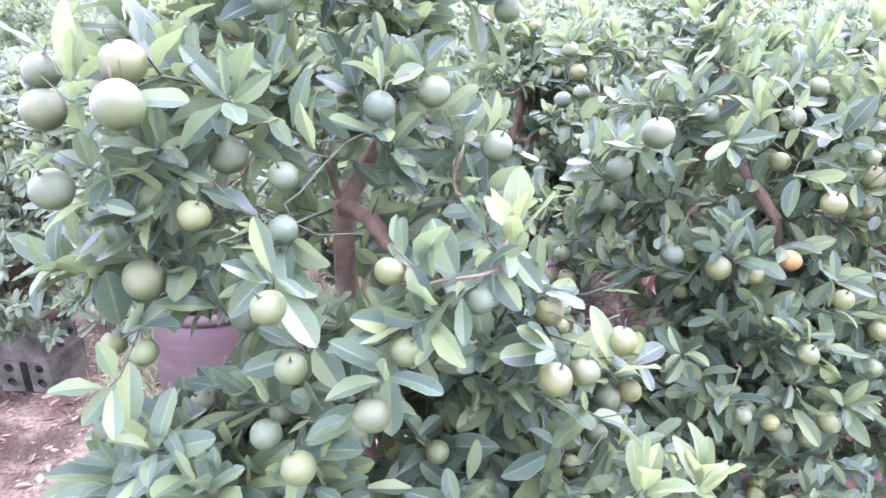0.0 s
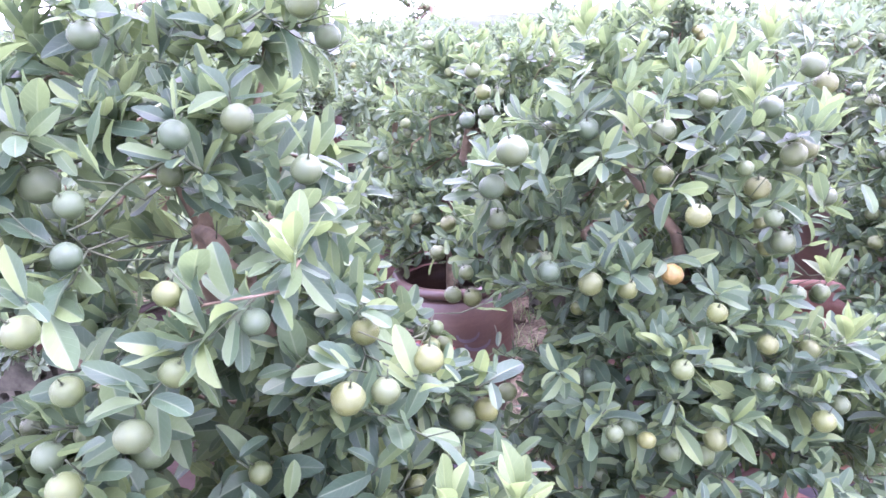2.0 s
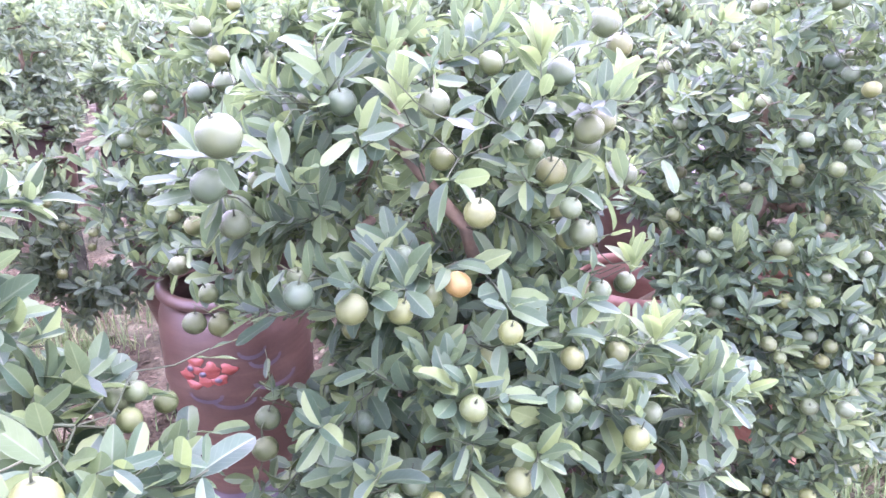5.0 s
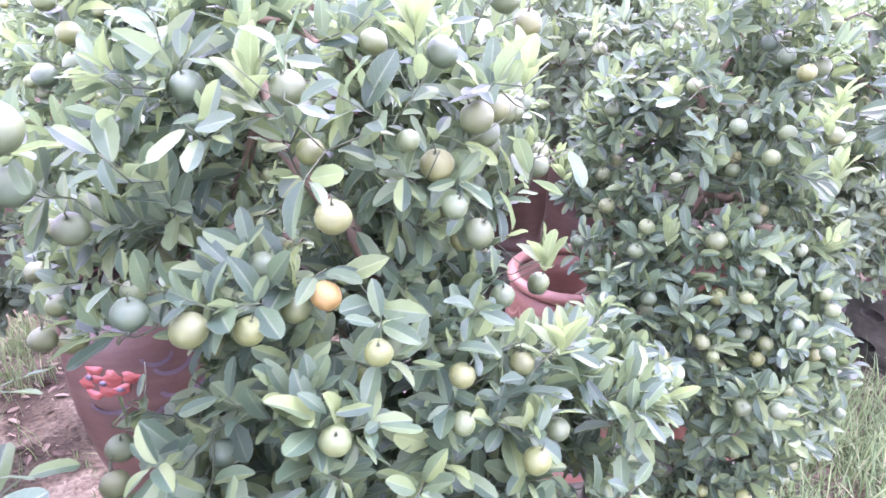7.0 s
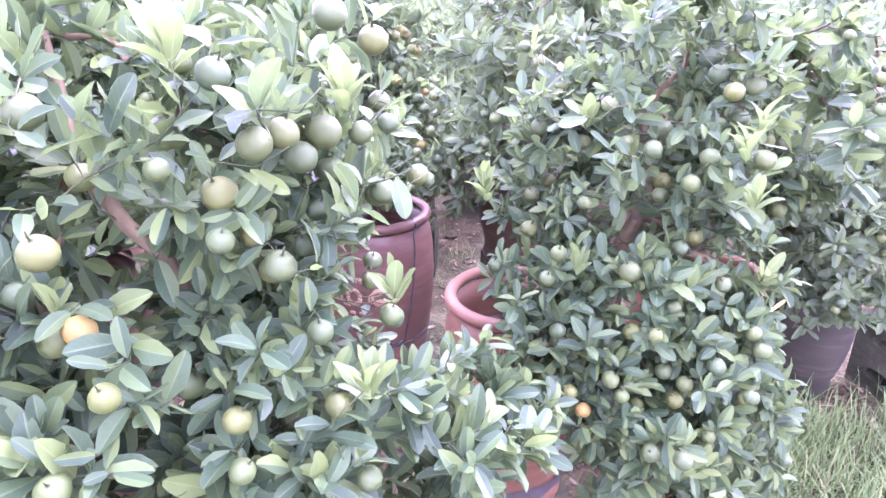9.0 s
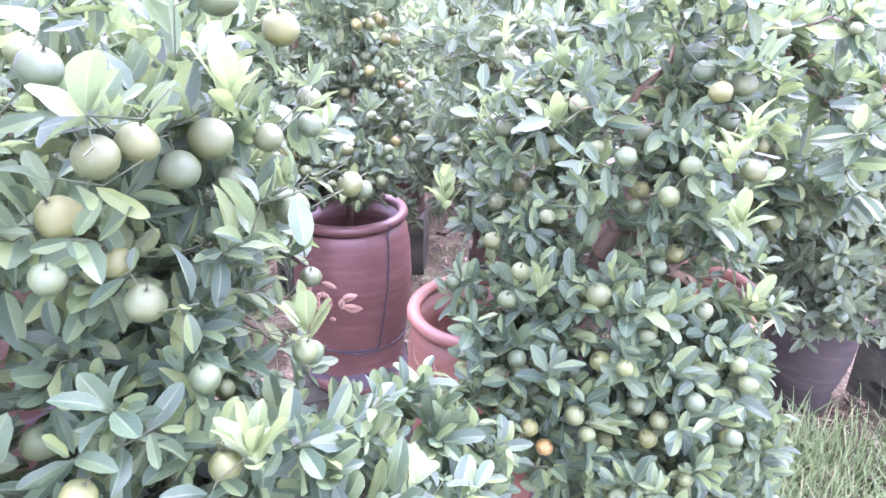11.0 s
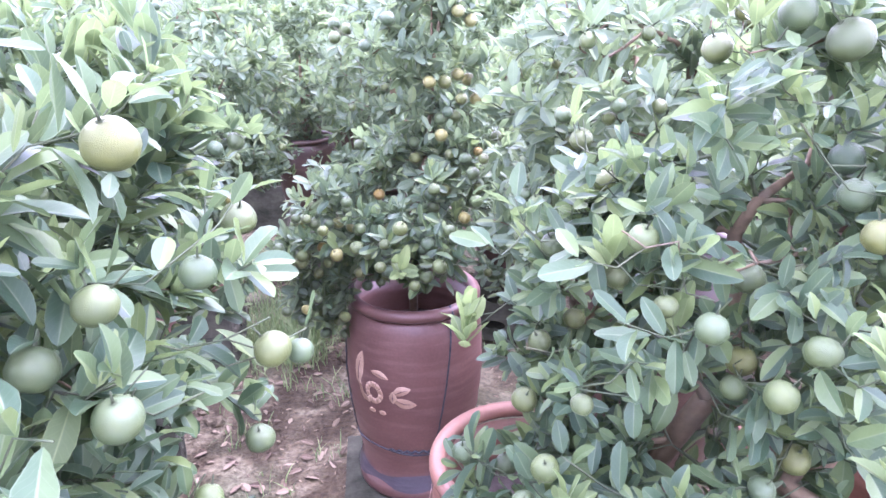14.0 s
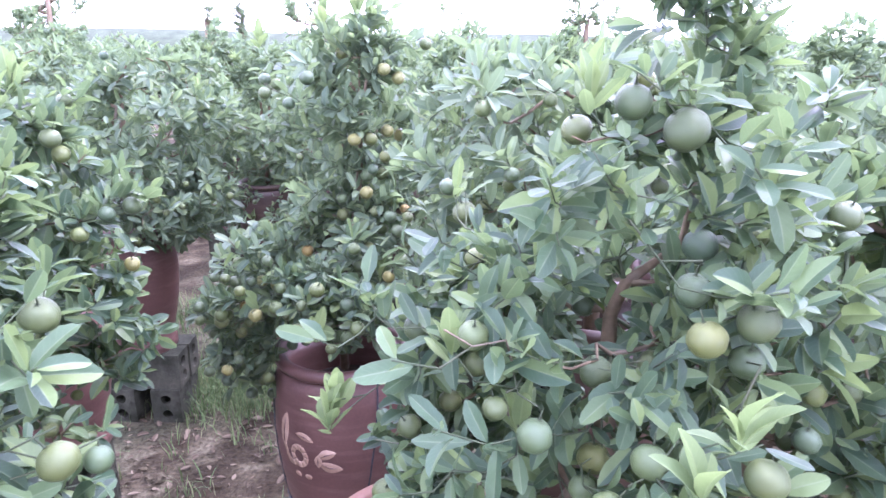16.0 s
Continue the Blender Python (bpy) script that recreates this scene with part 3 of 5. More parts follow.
def citrus_tree(seed, origin, trunk, blobs, tips, per, leaf, heroes=(), shoots=(), extra=20, singles=0, thick=0.013, shapes=NEAR_LEAVES,
                leaf_mat=None, young_share=0.035, fruit_r=0.0165, label="", small=False, group="potted citrus trees", joined_fruit=False, gaps=(), limbs=(), bare=(), tufts=(), ripe=(70, 28, 1.5, 0.3)):
    """A citrus tree with its pot's place at origin. heroes: fruits (x, y, z, r, kind); shoots: tips of bright young growth."""
    rng = random.Random(seed)
    tree = new("potted_citrus_tree")
    tree.empty_display_size = 0.1
    tree.matrix_basis = Matrix.Translation(origin)
    tagged(tree, label, "potted tree", group)
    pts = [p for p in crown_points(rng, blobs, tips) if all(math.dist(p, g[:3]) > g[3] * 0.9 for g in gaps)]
    pts += tufts
    tips = len(pts)
    young = set(i for i in range(len(pts)) if rng.random() < young_share)
    for x, y, z in shoots:
        pts.append((x, y, z - 0.95 * leaf * 1.12))
    for x, y, z, r, kind in heroes:
        if min(math.dist((x, y, z), p) for p in pts) > 0.055:
            pts.append((x + rng.uniform(-0.03, 0.03), y + rng.uniform(0.03, 0.055), z + rng.uniform(-0.01, 0.04)))
    for x, y, z, r, kind in heroes:
        pts.append((x + rng.uniform(-0.008, 0.008), y + 0.006, z + r * 1.5))
    pos, par, chains = grow(rng, trunk, pts, limbs=limbs)
    o = np.array(origin)
    limb_meshes(tree, pos, par, len(trunk), thick, o, 6 if shapes is NEAR_LEAVES else 4)
    fruit = list(heroes)
    shown = set(heroes)
    for _ in range(extra):
        p = min((pts[rng.randrange(tips)] for _ in range(3)), key=lambda q: q[1])      # lowest y of three picks, so that most show on the camera's side
        r = fruit_r * rng.uniform(0.78, 1.15)
        q = (p[0] + rng.uniform(-0.02, 0.02), p[1] + rng.uniform(-0.03, 0.01), p[2] - r * 1.5)
        if all(math.dist(q, f[:3]) > r + f[3] for f in fruit):
            fruit.append((*q, r, rng.choices("gpyo", ripe)[0]))
    base, axis, normal, length, fresh = leaves_on(rng, pos, chains, young, leaf, per)
    # leaves between these spots and the camera's path are dropped
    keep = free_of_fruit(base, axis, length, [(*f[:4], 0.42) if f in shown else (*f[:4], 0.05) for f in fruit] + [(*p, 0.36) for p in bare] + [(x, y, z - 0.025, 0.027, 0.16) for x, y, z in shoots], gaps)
    base, axis, normal, length, fresh = base[keep], axis[keep], normal[keep], length[keep], fresh[keep]
    for s in shoots:
        rows = [np.array(v) for v in rosette(rng, s, leaf * 1.12)]
        clear = free_of_fruit(rows[0], rows[1], rows[3], [f[:4] for f in fruit], ())
        base, axis, normal, length = (np.concatenate((a, v[clear])) for a, v in zip((base, axis, normal, length), rows))
        fresh = np.concatenate((fresh, np.ones(int(clear.sum()), int)))
    rot = frames(axis, normal)
    kinds = np.array([rng.randrange(len(shapes)) for _ in base])
    mats = [leaf_mat or LEAF, YOUNG]
    chosen = np.zeros(len(base), bool)
    if singles:
        chosen[np.argsort(base[:, 1])[:singles]] = True
        for i in np.nonzero(chosen)[0]:
            ob = new("leaf", leaf_mesh(int(kinds[i]), bool(fresh[i])))
            ob.parent = tree
            m = Matrix([list(row) for row in rot[i] * length[i]]).to_4x4()
            m.translation = Vector(base[i] - o)
            ob.matrix_basis = m
    rest = ~chosen
    joined_leaves("foliage", shapes, base[rest], rot[rest], length[rest], kinds[rest], mats, fresh[rest], tree, o)
    if joined_fruit:
        bm = bmesh.new()
        for x, y, z, r, kind in fruit:
            bmesh.ops.create_uvsphere(bm, u_segments=6, v_segments=4, radius=r * 0.92, matrix=Matrix.Translation((x - o[0], y - o[1], z - o[2])))
        me_ob = part("fruit_crop", bm, GREEN, tree)
        tagged(me_ob, "small round green citrus fruits", kind="stuff")
    else:
        for f in fruit:
            fruit_on(tree, origin, *f, rng, small)
    return tree


# ---- pots ----
def jar_profile(h, top, belly, waist, foot):
    """The outside of a tall jar, then its rolled rim and its inside down to the soil; radius and height."""
    out = [(foot * 0.96, 0.0), (foot, 0.006), (foot * 0.99, 0.03 * h / 0.48), (waist, 0.08 * h), (waist * 1.015, 0.16 * h)]
    for i in range(1, 11):
        u = i / 10
        r = waist + (belly - waist) * math.sin(u * math.pi / 2) ** 0.9
        z = (0.16 + 0.52 * u) * h
        out.append((r * (1.008 if i % 2 else 0.996), z))
    out += [(belly * 0.985, 0.8 * h), (belly * 0.95, 0.88 * h), (top * 0.955, 0.93 * h)]
    return out


def rim_profile(h, top, r):
    return [(top * 0.93 + r * math.cos(a), h - r + r * math.sin(a)) for a in [math.radians(x) for x in range(-110, 251, 24)]]


def jar_radius(profile, z):
    for (r0, z0), (r1, z1) in zip(profile, profile[1:]):
        if z0 <= z <= z1:
            return r0 + (r1 - r0) * (z - z0) / max(z1 - z0, 1e-6)
    return profile[-1][0]


def jar(parent, z, mat, h=0.49, top=0.149, belly=0.156, waist=0.114, foot=0.121, band=None, label="", x=0.0, y=0.0):
    """A glazed jar under the tree: body, rim, soil."""
    prof = jar_profile(h, top, belly, waist, foot)
    inner = [(top * 0.86, 0.95 * h), (belly * 0.84, 0.84 * h), (belly * 0.82, 0.74 * h), (belly * 0.8, 0.7 * h)]
    body = part("pot", lathe(prof + inner), mat, parent, label)
    body.matrix_basis = Matrix.Translation((x, y, z))
    part("rim", lathe(rim_profile(h, top, 0.0135 * top / 0.149), caps=False), mat, body, "thick rolled rim")
    bm = bmesh.new()
    middle = bm.verts.new((0, 0, 0.755 * h))
    last = None
    for k in range(1, 6):
        ring = [bm.verts.new((belly * 0.166 * k * math.cos(a), belly * 0.166 * k * math.sin(a), 0.75 * h + 0.009 * noise.noise(Vector((math.cos(a) * k, math.sin(a) * k, h * 9)))))
                for a in [2 * math.pi * i / 20 for i in range(20)]]
        for i in range(20):
            q = (i + 1) % 20
            bm.faces.new((middle, ring[i], ring[q]) if last is None else (last[i], ring[i], ring[q], last[q]))
        last = ring
    part("soil", bm, SOIL, body, "dark crumbly soil")
    if band:
        pts = []
        for i in range(65):
            a = 2 * math.pi * i / 64
            zz = h * 0.1 + 0.006 * math.sin(3 * a)
            rr = jar_radius(prof, zz) + 0.0015
            pts.append((rr * math.cos(a), rr * math.sin(a), zz))
        bm = bmesh.new()
        lo, hi = [], []
        for i in range(64):
            a = 2 * math.pi * i / 64
            za, zb = h * (0.065 + 0.012 * math.sin(5 * a)), h * (0.125 + 0.014 * math.sin(4 * a + 1))
            for row, zz in ((lo, za), (hi, zb)):
                rr = jar_radius(prof, zz) + 0.0025
                row.append(bm.verts.new((rr * math.cos(a), rr * math.sin(a), zz)))
        for i in range(64):
            j = (i + 1) % 64
            bm.faces.new((lo[i], lo[j], hi[j], hi[i]))
        part("glaze_band", bm, band, body, "wavy blue-black glazed band")
    return body, prof


def patch_on(body, prof, name, outline, angle, z, mat, label="", proud=0.002):
    """A painted shape on the jar: an outline in metres round (angle, z), bent to the jar's face."""
    bm = bmesh.new()
    ring = []
    cx, cz = sum(p[0] for p in outline) / len(outline), sum(p[1] for p in outline) / len(outline)

    def put(u, v, lift):
        r0 = jar_radius(prof, z)
        a, zz = angle + u / r0, z + v
        r = jar_radius(prof, zz) + lift
        return bm.verts.new((r * math.cos(a), r * math.sin(a), zz))
    for u, v in outline:
        ring.append((put(u, v, 0.0002), put(cx + (u - cx) * 0.9, cz + (v - cz) * 0.9, proud)))
    mid_v = put(cx, cz, proud * 1.2)
    for (a, b), (c, d) in zip(ring, ring[1:] + ring[:1]):
        bm.faces.new((a, c, d, b))
        bm.faces.new((b, d, mid_v))
    return part(name, bm, mat, body, label)


def hollow_brick(name, x, y, z, turn, label, group="support bricks", w=0.2, d=0.095, h=0.135):
    """A grey hollow brick with two round holes through its ends, lying along its length."""
    bm = bmesh.new()
    n = 12
    hole = 0.021

    def end(sx):
        outer, circles = [], []
        for cy, cz in ((-d / 2, 0), (d / 2, 0), (d / 2, h), (-d / 2, h)):
            outer.append(bm.verts.new((sx * w / 2, cy, cz)))
        for hz in (h * 0.28, h * 0.72):
            circles.append([bm.verts.new((sx * w / 2, hole * math.cos(2 * math.pi * i / n), hz + hole * math.sin(2 * math.pi * i / n))) for i in range(n)])
        edges = []
        for loop in [outer] + circles:
            for a, b in zip(loop, loop[1:] + loop[:1]):
                edges.append(bm.edges.new((a, b)))
        bmesh.ops.triangle_fill(bm, use_beauty=True, edges=edges)
        return outer, circles
    (o1, c1), (o2, c2) = end(-1), end(1)
    for a, b in [(o1, o2)] + list(zip(c1, c2)):
        for i in range(len(a)):
            j = (i + 1) % len(a)
            bm.faces.new((a[i], a[j], b[j], b[i]))
    bmesh.ops.recalc_face_normals(bm, faces=bm.faces[:])
    for v in bm.verts:
        v.co += Vector((noise.noise(v.co * 31), noise.noise(v.co * 37 + Vector((3, 1, 2))), noise.noise(v.co * 29))) * 0.003
    me = bpy.data.meshes.new(name)
    bm.to_mesh(me)
    bm.free()
    me.materials.append(BLOCK)
    ob = new(name, me)
    ob.matrix_basis = pose(x, y, z, 0, 0, turn)
    return tagged(ob, label, "brick", group)


def brick_pile(mesh_from, x, y, turn):
    ob = new("plinth", mesh_from.data)
    ob.matrix_basis = pose(x, y, 0.0, 0, 0, turn) @ Matrix.Diagonal((1.35, 2.4, 1.0, 1))
    return tagged(ob, "dark mossy grey masonry plinth under a jar", "plinth", "plinths in the field")


def brick_stand(x, y, turn, rng, top=0.29, cross=90):
    """Two courses of hollow bricks under a pot, a little out of line."""
    for course in range(2):
        for side in (-1, 1):
            a = radians(turn + cross * course)
            ox, oy = -math.sin(a) * side * 0.062, math.cos(a) * side * 0.062
            hollow_brick("hollow_brick", x + ox + rng.uniform(-0.008, 0.008), y + oy + rng.uniform(-0.008, 0.008), course * (top / 2) + 0.001, turn + cross * course + rng.uniform(-6, 6),
                         "weathered mossy grey hollow brick under a plant pot", h=top / 2 - 0.002)


# ---- ground ----
def ground_height(x, y):
    return 0.018 * noise.noise(Vector((x * 1.3, y * 1.3, 0))) + 0.008 * noise.noise(Vector((x * 6, y * 6, 3)))


def build_ground():
    xs = [-900, -300, -90, -30, -12] + [i * 0.1 for i in range(-60, 71)] + [12, 30, 90, 300, 900]
    ys = [-900, -200, -40, -8] + [i * 0.1 for i in range(-20, 91)] + [12, 20, 40, 90, 300, 1500]
    verts = [(x, y, ground_height(x, y) if abs(x) < 8 and -3 < y < 10 else 0.0) for y in ys for x in xs]
    nx = len(xs)
    faces = [(j * nx + i, j * nx + i + 1, (j + 1) * nx + i + 1, (j + 1) * nx + i) for j in range(len(ys) - 1) for i in range(nx - 1)]
    tagged(mesh_object("ground", verts, faces, [DIRT]), "pale packed dirt with patches of moss and litter", "ground", kind="structure")


build_ground()


# ---- the potted trees along the path ----
STAND = 0.29
FRUIT_A = [(-0.229, 0.485, 1.407, 0.0185, "p"), (-0.212, 0.432, 1.385, 0.0185, "g"), (-0.31, 0.52, 1.398, 0.0155, "g"), (-0.303, 0.5, 1.371, 0.018, "p"),
           (-0.178, 0.534, 1.329, 0.0185, "p"), (-0.12, 0.478, 1.325, 0.0125, "g"), (-0.051, 0.529, 1.369, 0.014, "g"), (-0.008, 0.563, 1.376, 0.0155, "p"),
           (0.047, 0.566, 1.329, 0.0155, "p"), (-0.119, 0.459, 1.289, 0.0125, "g"), (-0.04, 0.449, 1.26, 0.0125, "g"), (-0.115, 0.387, 1.26, 0.0135, "g"),
           (0.027, 0.441, 1.239, 0.0125, "g"), (-0.028, 0.414, 1.212, 0.0125, "g"), (-0.049, 0.38, 1.181, 0.0145, "p"), (0.095, 0.523, 1.189, 0.0145, "p"),
           (0.09, 0.451, 1.165, 0.0155, "p"), (0.177, 0.604, 1.046, 0.0165, "p"), (0.203, 0.611, 1.05, 0.015, "p"), (0.153, 0.494, 1.176, 0.0145, "p")]
FRUIT_A2 = [(-0.1, 0.368, 1.146, 0.0135, "g"), (-0.237, 0.454, 1.188, 0.0125, "g"), (-0.239, 0.479, 1.24, 0.0185, "p"), (-0.291, 0.47, 1.317, 0.0175, "p"),
            (-0.282, 0.494, 1.174, 0.012, "g"), (0.118, 0.47, 1.16, 0.0135, "p"), (0.165, 0.59, 1.01, 0.0145, "p"), (-0.13, 0.4, 1.15, 0.013, "g"),
            (-0.11, 0.41, 1.2, 0.013, "g"), (0.13, 0.55, 1.0, 0.0125, "g"), (-0.215, 0.5, 1.11, 0.014, "p"), (-0.15, 0.6, 1.45, 0.015, "g"),
            (0.05, 0.6, 1.47, 0.016, "g"), (0.06, 0.65, 1.44, 0.014, "g"), (0.128, 0.72, 1.09, 0.0115, "g"), (0.146, 0.715, 1.098, 0.011, "g"), (0.141, 0.698, 1.082, 0.0115, "g"), (0.152, 0.777, 1.045, 0.0125, "g")]
FRUIT_B = [(0.241, 0.728, 1.309, 0.02, "p"), (0.219, 0.795, 1.252, 0.0185, "g"), (0.228, 0.879, 1.185, 0.018, "p"), (0.151, 1.101, 1.114, 0.0155, "p"),
           (0.133, 1.048, 1.078, 0.0155, "p"), (0.183, 0.933, 1.085, 0.0135, "g"), (0.161, 0.934, 1.048, 0.0155, "p"), (0.191, 0.929, 1.045, 0.0165, "p"),
           (0.287, 0.983, 1.111, 0.0155, "p"), (0.334, 0.732, 1.144, 0.0165, "p"), (0.378, 0.732, 1.136, 0.0135, "g"), (0.444, 0.775, 1.137, 0.0155, "o"),
           (0.477, 0.705, 1.115, 0.013, "g"), (0.435, 0.682, 1.054, 0.0145, "g"), (0.24, 0.824, 0.977, 0.0155, "p"), (0.236, 0.797, 0.957, 0.0155, "p"),
           (0.348, 0.864, 1.309, 0.0165, "g"), (0.315, 1.0, 1.288, 0.015, "g"), (0.43, 0.808, 1.313, 0.0165, "p"), (0.597, 0.821, 1.276, 0.0175, "p")]
FRUIT_B2 = [(0.561, 0.83, 1.231, 0.018, "p"), (0.582, 0.861, 1.179, 0.0145, "p"), (0.597, 0.86, 1.141, 0.0155, "p"), (0.71, 0.969, 1.176, 0.0155, "p"),
            (0.649, 0.811, 1.008, 0.0155, "p"), (0.598, 0.851, 0.969, 0.014, "p"), (0.569, 0.837, 1.333, 0.016, "g"), (0.721, 0.94, 1.031, 0.0145, "g"),
            (0.446, 0.849, 1.248, 0.015, "g"), (0.673, 0.764, 0.95, 0.0145, "p"), (0.631, 0.721, 0.954, 0.0155, "g"), (0.216, 1.076, 1.34, 0.0145, "g"),
            (0.22, 1.06, 1.31, 0.0145, "g"), (0.2, 1.07, 1.375, 0.014, "g"), (0.19, 1.05, 1.3, 0.0145, "g"), (0.637, 0.844, 1.075, 0.0145, "g"),
            (0.25, 0.99, 1.2, 0.014, "g"), (0.62, 0.84, 1.28, 0.0165, "p"), (0.34, 0.76, 1.0, 0.014, "g"), (0.56, 0.74, 1.0, 0.0135, "g")]
FRUIT_B3 = [(0.656, 0.922, 1.261, 0.0205, "p"), (0.632, 0.899, 1.242, 0.0185, "p"), (0.661, 0.968, 1.209, 0.017, "p"), (0.717, 0.954, 1.184, 0.0165, "p"),
            (0.717, 1.002, 1.342, 0.0185, "p"), (0.734, 1.145, 1.25, 0.0165, "p"), (0.735, 1.051, 1.24, 0.0145, "g"), (0.697, 0.987, 1.244, 0.0155, "p"),
            (0.774, 1.078, 1.164, 0.0165, "p"), (0.671, 0.954, 1.373, 0.0195, "p"), (0.605, 0.835, 1.155, 0.0175, "p"), (0.601, 0.855, 1.145, 0.0155, "g"),
            (0.642, 0.955, 1.167, 0.0135, "g"), (0.627, 0.935, 1.134, 0.0145, "g"), (0.705, 1.076, 1.016, 0.014, "g"), (0.716, 0.926, 1.042, 0.0145, "g"),
            (0.716, 1.182, 1.0, 0.0165, "p"), (0.79, 1.1, 1.15, 0.012, "g")]
FRUIT_C = [(1.073, 1.48, 1.252, 0.0165, "p"), (1.087, 1.385, 1.221, 0.0155, "g"), (1.078, 1.166, 1.228, 0.0145, "g"), (1.022, 1.316, 1.166, 0.016, "p"),
           (1.085, 1.275, 1.146, 0.0155, "p"), (1.013, 1.315, 1.045, 0.0155, "p"), (1.058, 1.352, 1.057, 0.015, "p"), (0.992, 1.255, 1.004, 0.016, "p"),
           (1.191, 1.19, 1.096, 0.0165, "p"), (1.178, 1.167, 1.08, 0.014, "g"), (1.211, 1.099, 1.157, 0.016, "g"), (1.295, 1.09, 1.15, 0.0175, "p"),
           (1.246, 1.164, 1.003, 0.017, "p"), (1.25, 1.172, 0.965, 0.016, "p"), (1.273, 1.192, 0.904, 0.0165, "p"), (1.093, 1.076, 0.994, 0.018, "p"),
           (0.984, 1.136, 0.965, 0.014, "g"), (1.078, 1.345, 0.963, 0.0145, "g"), (1.095, 1.053, 0.904, 0.0155, "g"), (1.001, 1.111, 0.862, 0.0155, "p")]
FRUIT_C2 = [(0.974, 1.253, 0.916, 0.0145, "p"), (0.924, 1.226, 0.954, 0.013, "g"), (1.252, 1.126, 1.246, 0.0165, "p"), (1.125, 1.11, 1.171, 0.015, "g"),
            (1.258, 1.24, 1.388, 0.0215, "p"), (1.185, 1.354, 1.373, 0.0175, "p"), (1.19, 1.203, 1.177, 0.0165, "p"), (1.258, 1.182, 1.264, 0.016, "g"),
            (1.292, 1.266, 1.277, 0.018, "g"), (1.213, 1.25, 1.41, 0.0175, "g"), (1.052, 1.511, 1.278, 0.0135, "g"), (1.211, 1.382, 1.168, 0.016, "g"),
            (1.156, 1.01, 0.8, 0.0145, "p"), (1.093, 0.953, 0.756, 0.0155, "p"), (1.114, 0.905, 0.779, 0.0155, "p"), (0.97, 1.11, 0.86, 0.0155, "p"),
            (1.3, 1.15, 1.25, 0.018, "p"), (1.32, 1.2, 1.19, 0.017, "g"), (1.02, 1.04, 0.78, 0.014, "o"), (1.21, 1.0, 0.86, 0.015, "g")]
FRUIT_D = [(0.715, 2.128, 0.989, 0.0155, "o"), (0.872, 2.112, 1.253, 0.017, "p"), (0.923, 2.273, 1.241, 0.018, "y"), (0.928, 2.185, 1.38, 0.0165, "y"),
           (0.761, 2.014, 1.388, 0.0165, "g"), (0.627, 2.28, 1.357, 0.0175, "g"), (0.798, 2.219, 1.432, 0.0165, "p"), (0.985, 2.286, 1.453, 0.0165, "g"),
           (0.634, 2.028, 0.95, 0.0155, "y"), (0.663, 2.036, 0.938, 0.0155, "y"), (0.643, 2.3, 1.073, 0.0155, "p"), (0.804, 2.116, 1.081, 0.0165, "p"),
           (0.857, 1.925, 1.059, 0.0145, "g"), (0.945, 2.211, 1.203, 0.018, "y"), (0.996, 2.25, 1.107, 0.0155, "p"), (0.848, 1.97, 1.035, 0.0155, "g"),
           (0.9, 2.2, 1.26, 0.017, "y"), (0.605, 2.25, 1.34, 0.016, "g"), (0.6, 2.28, 1.37, 0.016, "g"), (0.84, 2.09, 1.255, 0.016, "y")]
FRUIT_D2 = [(0.6, 2.0, 0.9, 0.014, "o"), (0.58, 2.1, 1.0, 0.015, "p"), (0.55, 2.12, 0.96, 0.015, "p"), (0.7, 1.93, 0.97, 0.014, "g"),
            (0.76, 1.9, 0.93, 0.014, "g"), (0.92, 1.98, 0.98, 0.015, "y"), (0.95, 2.05, 1.03, 0.015, "p"), (0.9, 1.95, 0.94, 0.014, "g"),
            (0.83, 1.94, 0.92, 0.013, "g"), (0.62, 1.96, 0.88, 0.014, "g"), (0.9, 2.15, 1.4, 0.016, "y"), (0.7, 2.1, 1.33, 0.015, "g")]


# gaps cut in the three nearest crowns to fit the camera's view: x, y, z, radius
GAP_A = [(-0.225, 0.5, 1.16, 0.045), (-0.26, 0.52, 1.18, 0.045), (-0.35, 0.5, 1.15, 0.08), (-0.37, 0.45, 1.1, 0.06), (0.175, 0.62, 1.24, 0.06), (0.17, 0.62, 1.3, 0.07), (0.18, 0.62, 1.16, 0.05), (-0.08, 0.52, 1.25, 0.055), (-0.1, 0.5, 1.305, 0.055), (-0.1, 0.6, 1.22, 0.06), (-0.12, 0.56, 1.3, 0.05)]
GAP_B = [(0.138, 0.9, 1.128, 0.06), (0.131, 0.95, 1.218, 0.06), (0.151, 0.9, 1.046, 0.05), (0.158, 0.9, 1.0, 0.06), (0.23, 0.9, 0.985, 0.06), (0.186, 0.85, 0.94, 0.07), (0.74, 1.0, 1.078, 0.05),
         (0.718, 1.0, 1.1, 0.055), (0.735, 0.9, 1.1, 0.05), (0.742, 1.08, 1.1, 0.05), (0.79, 1.05, 1.08, 0.07), (0.815, 1.08, 1.137, 0.05), (0.78, 1.0, 1.04, 0.06), (0.823, 1.0, 1.04, 0.07), (0.79, 1.0, 1.113, 0.05), (0.455, 0.8, 1.2, 0.05), (0.43, 0.82, 1.24, 0.045)]
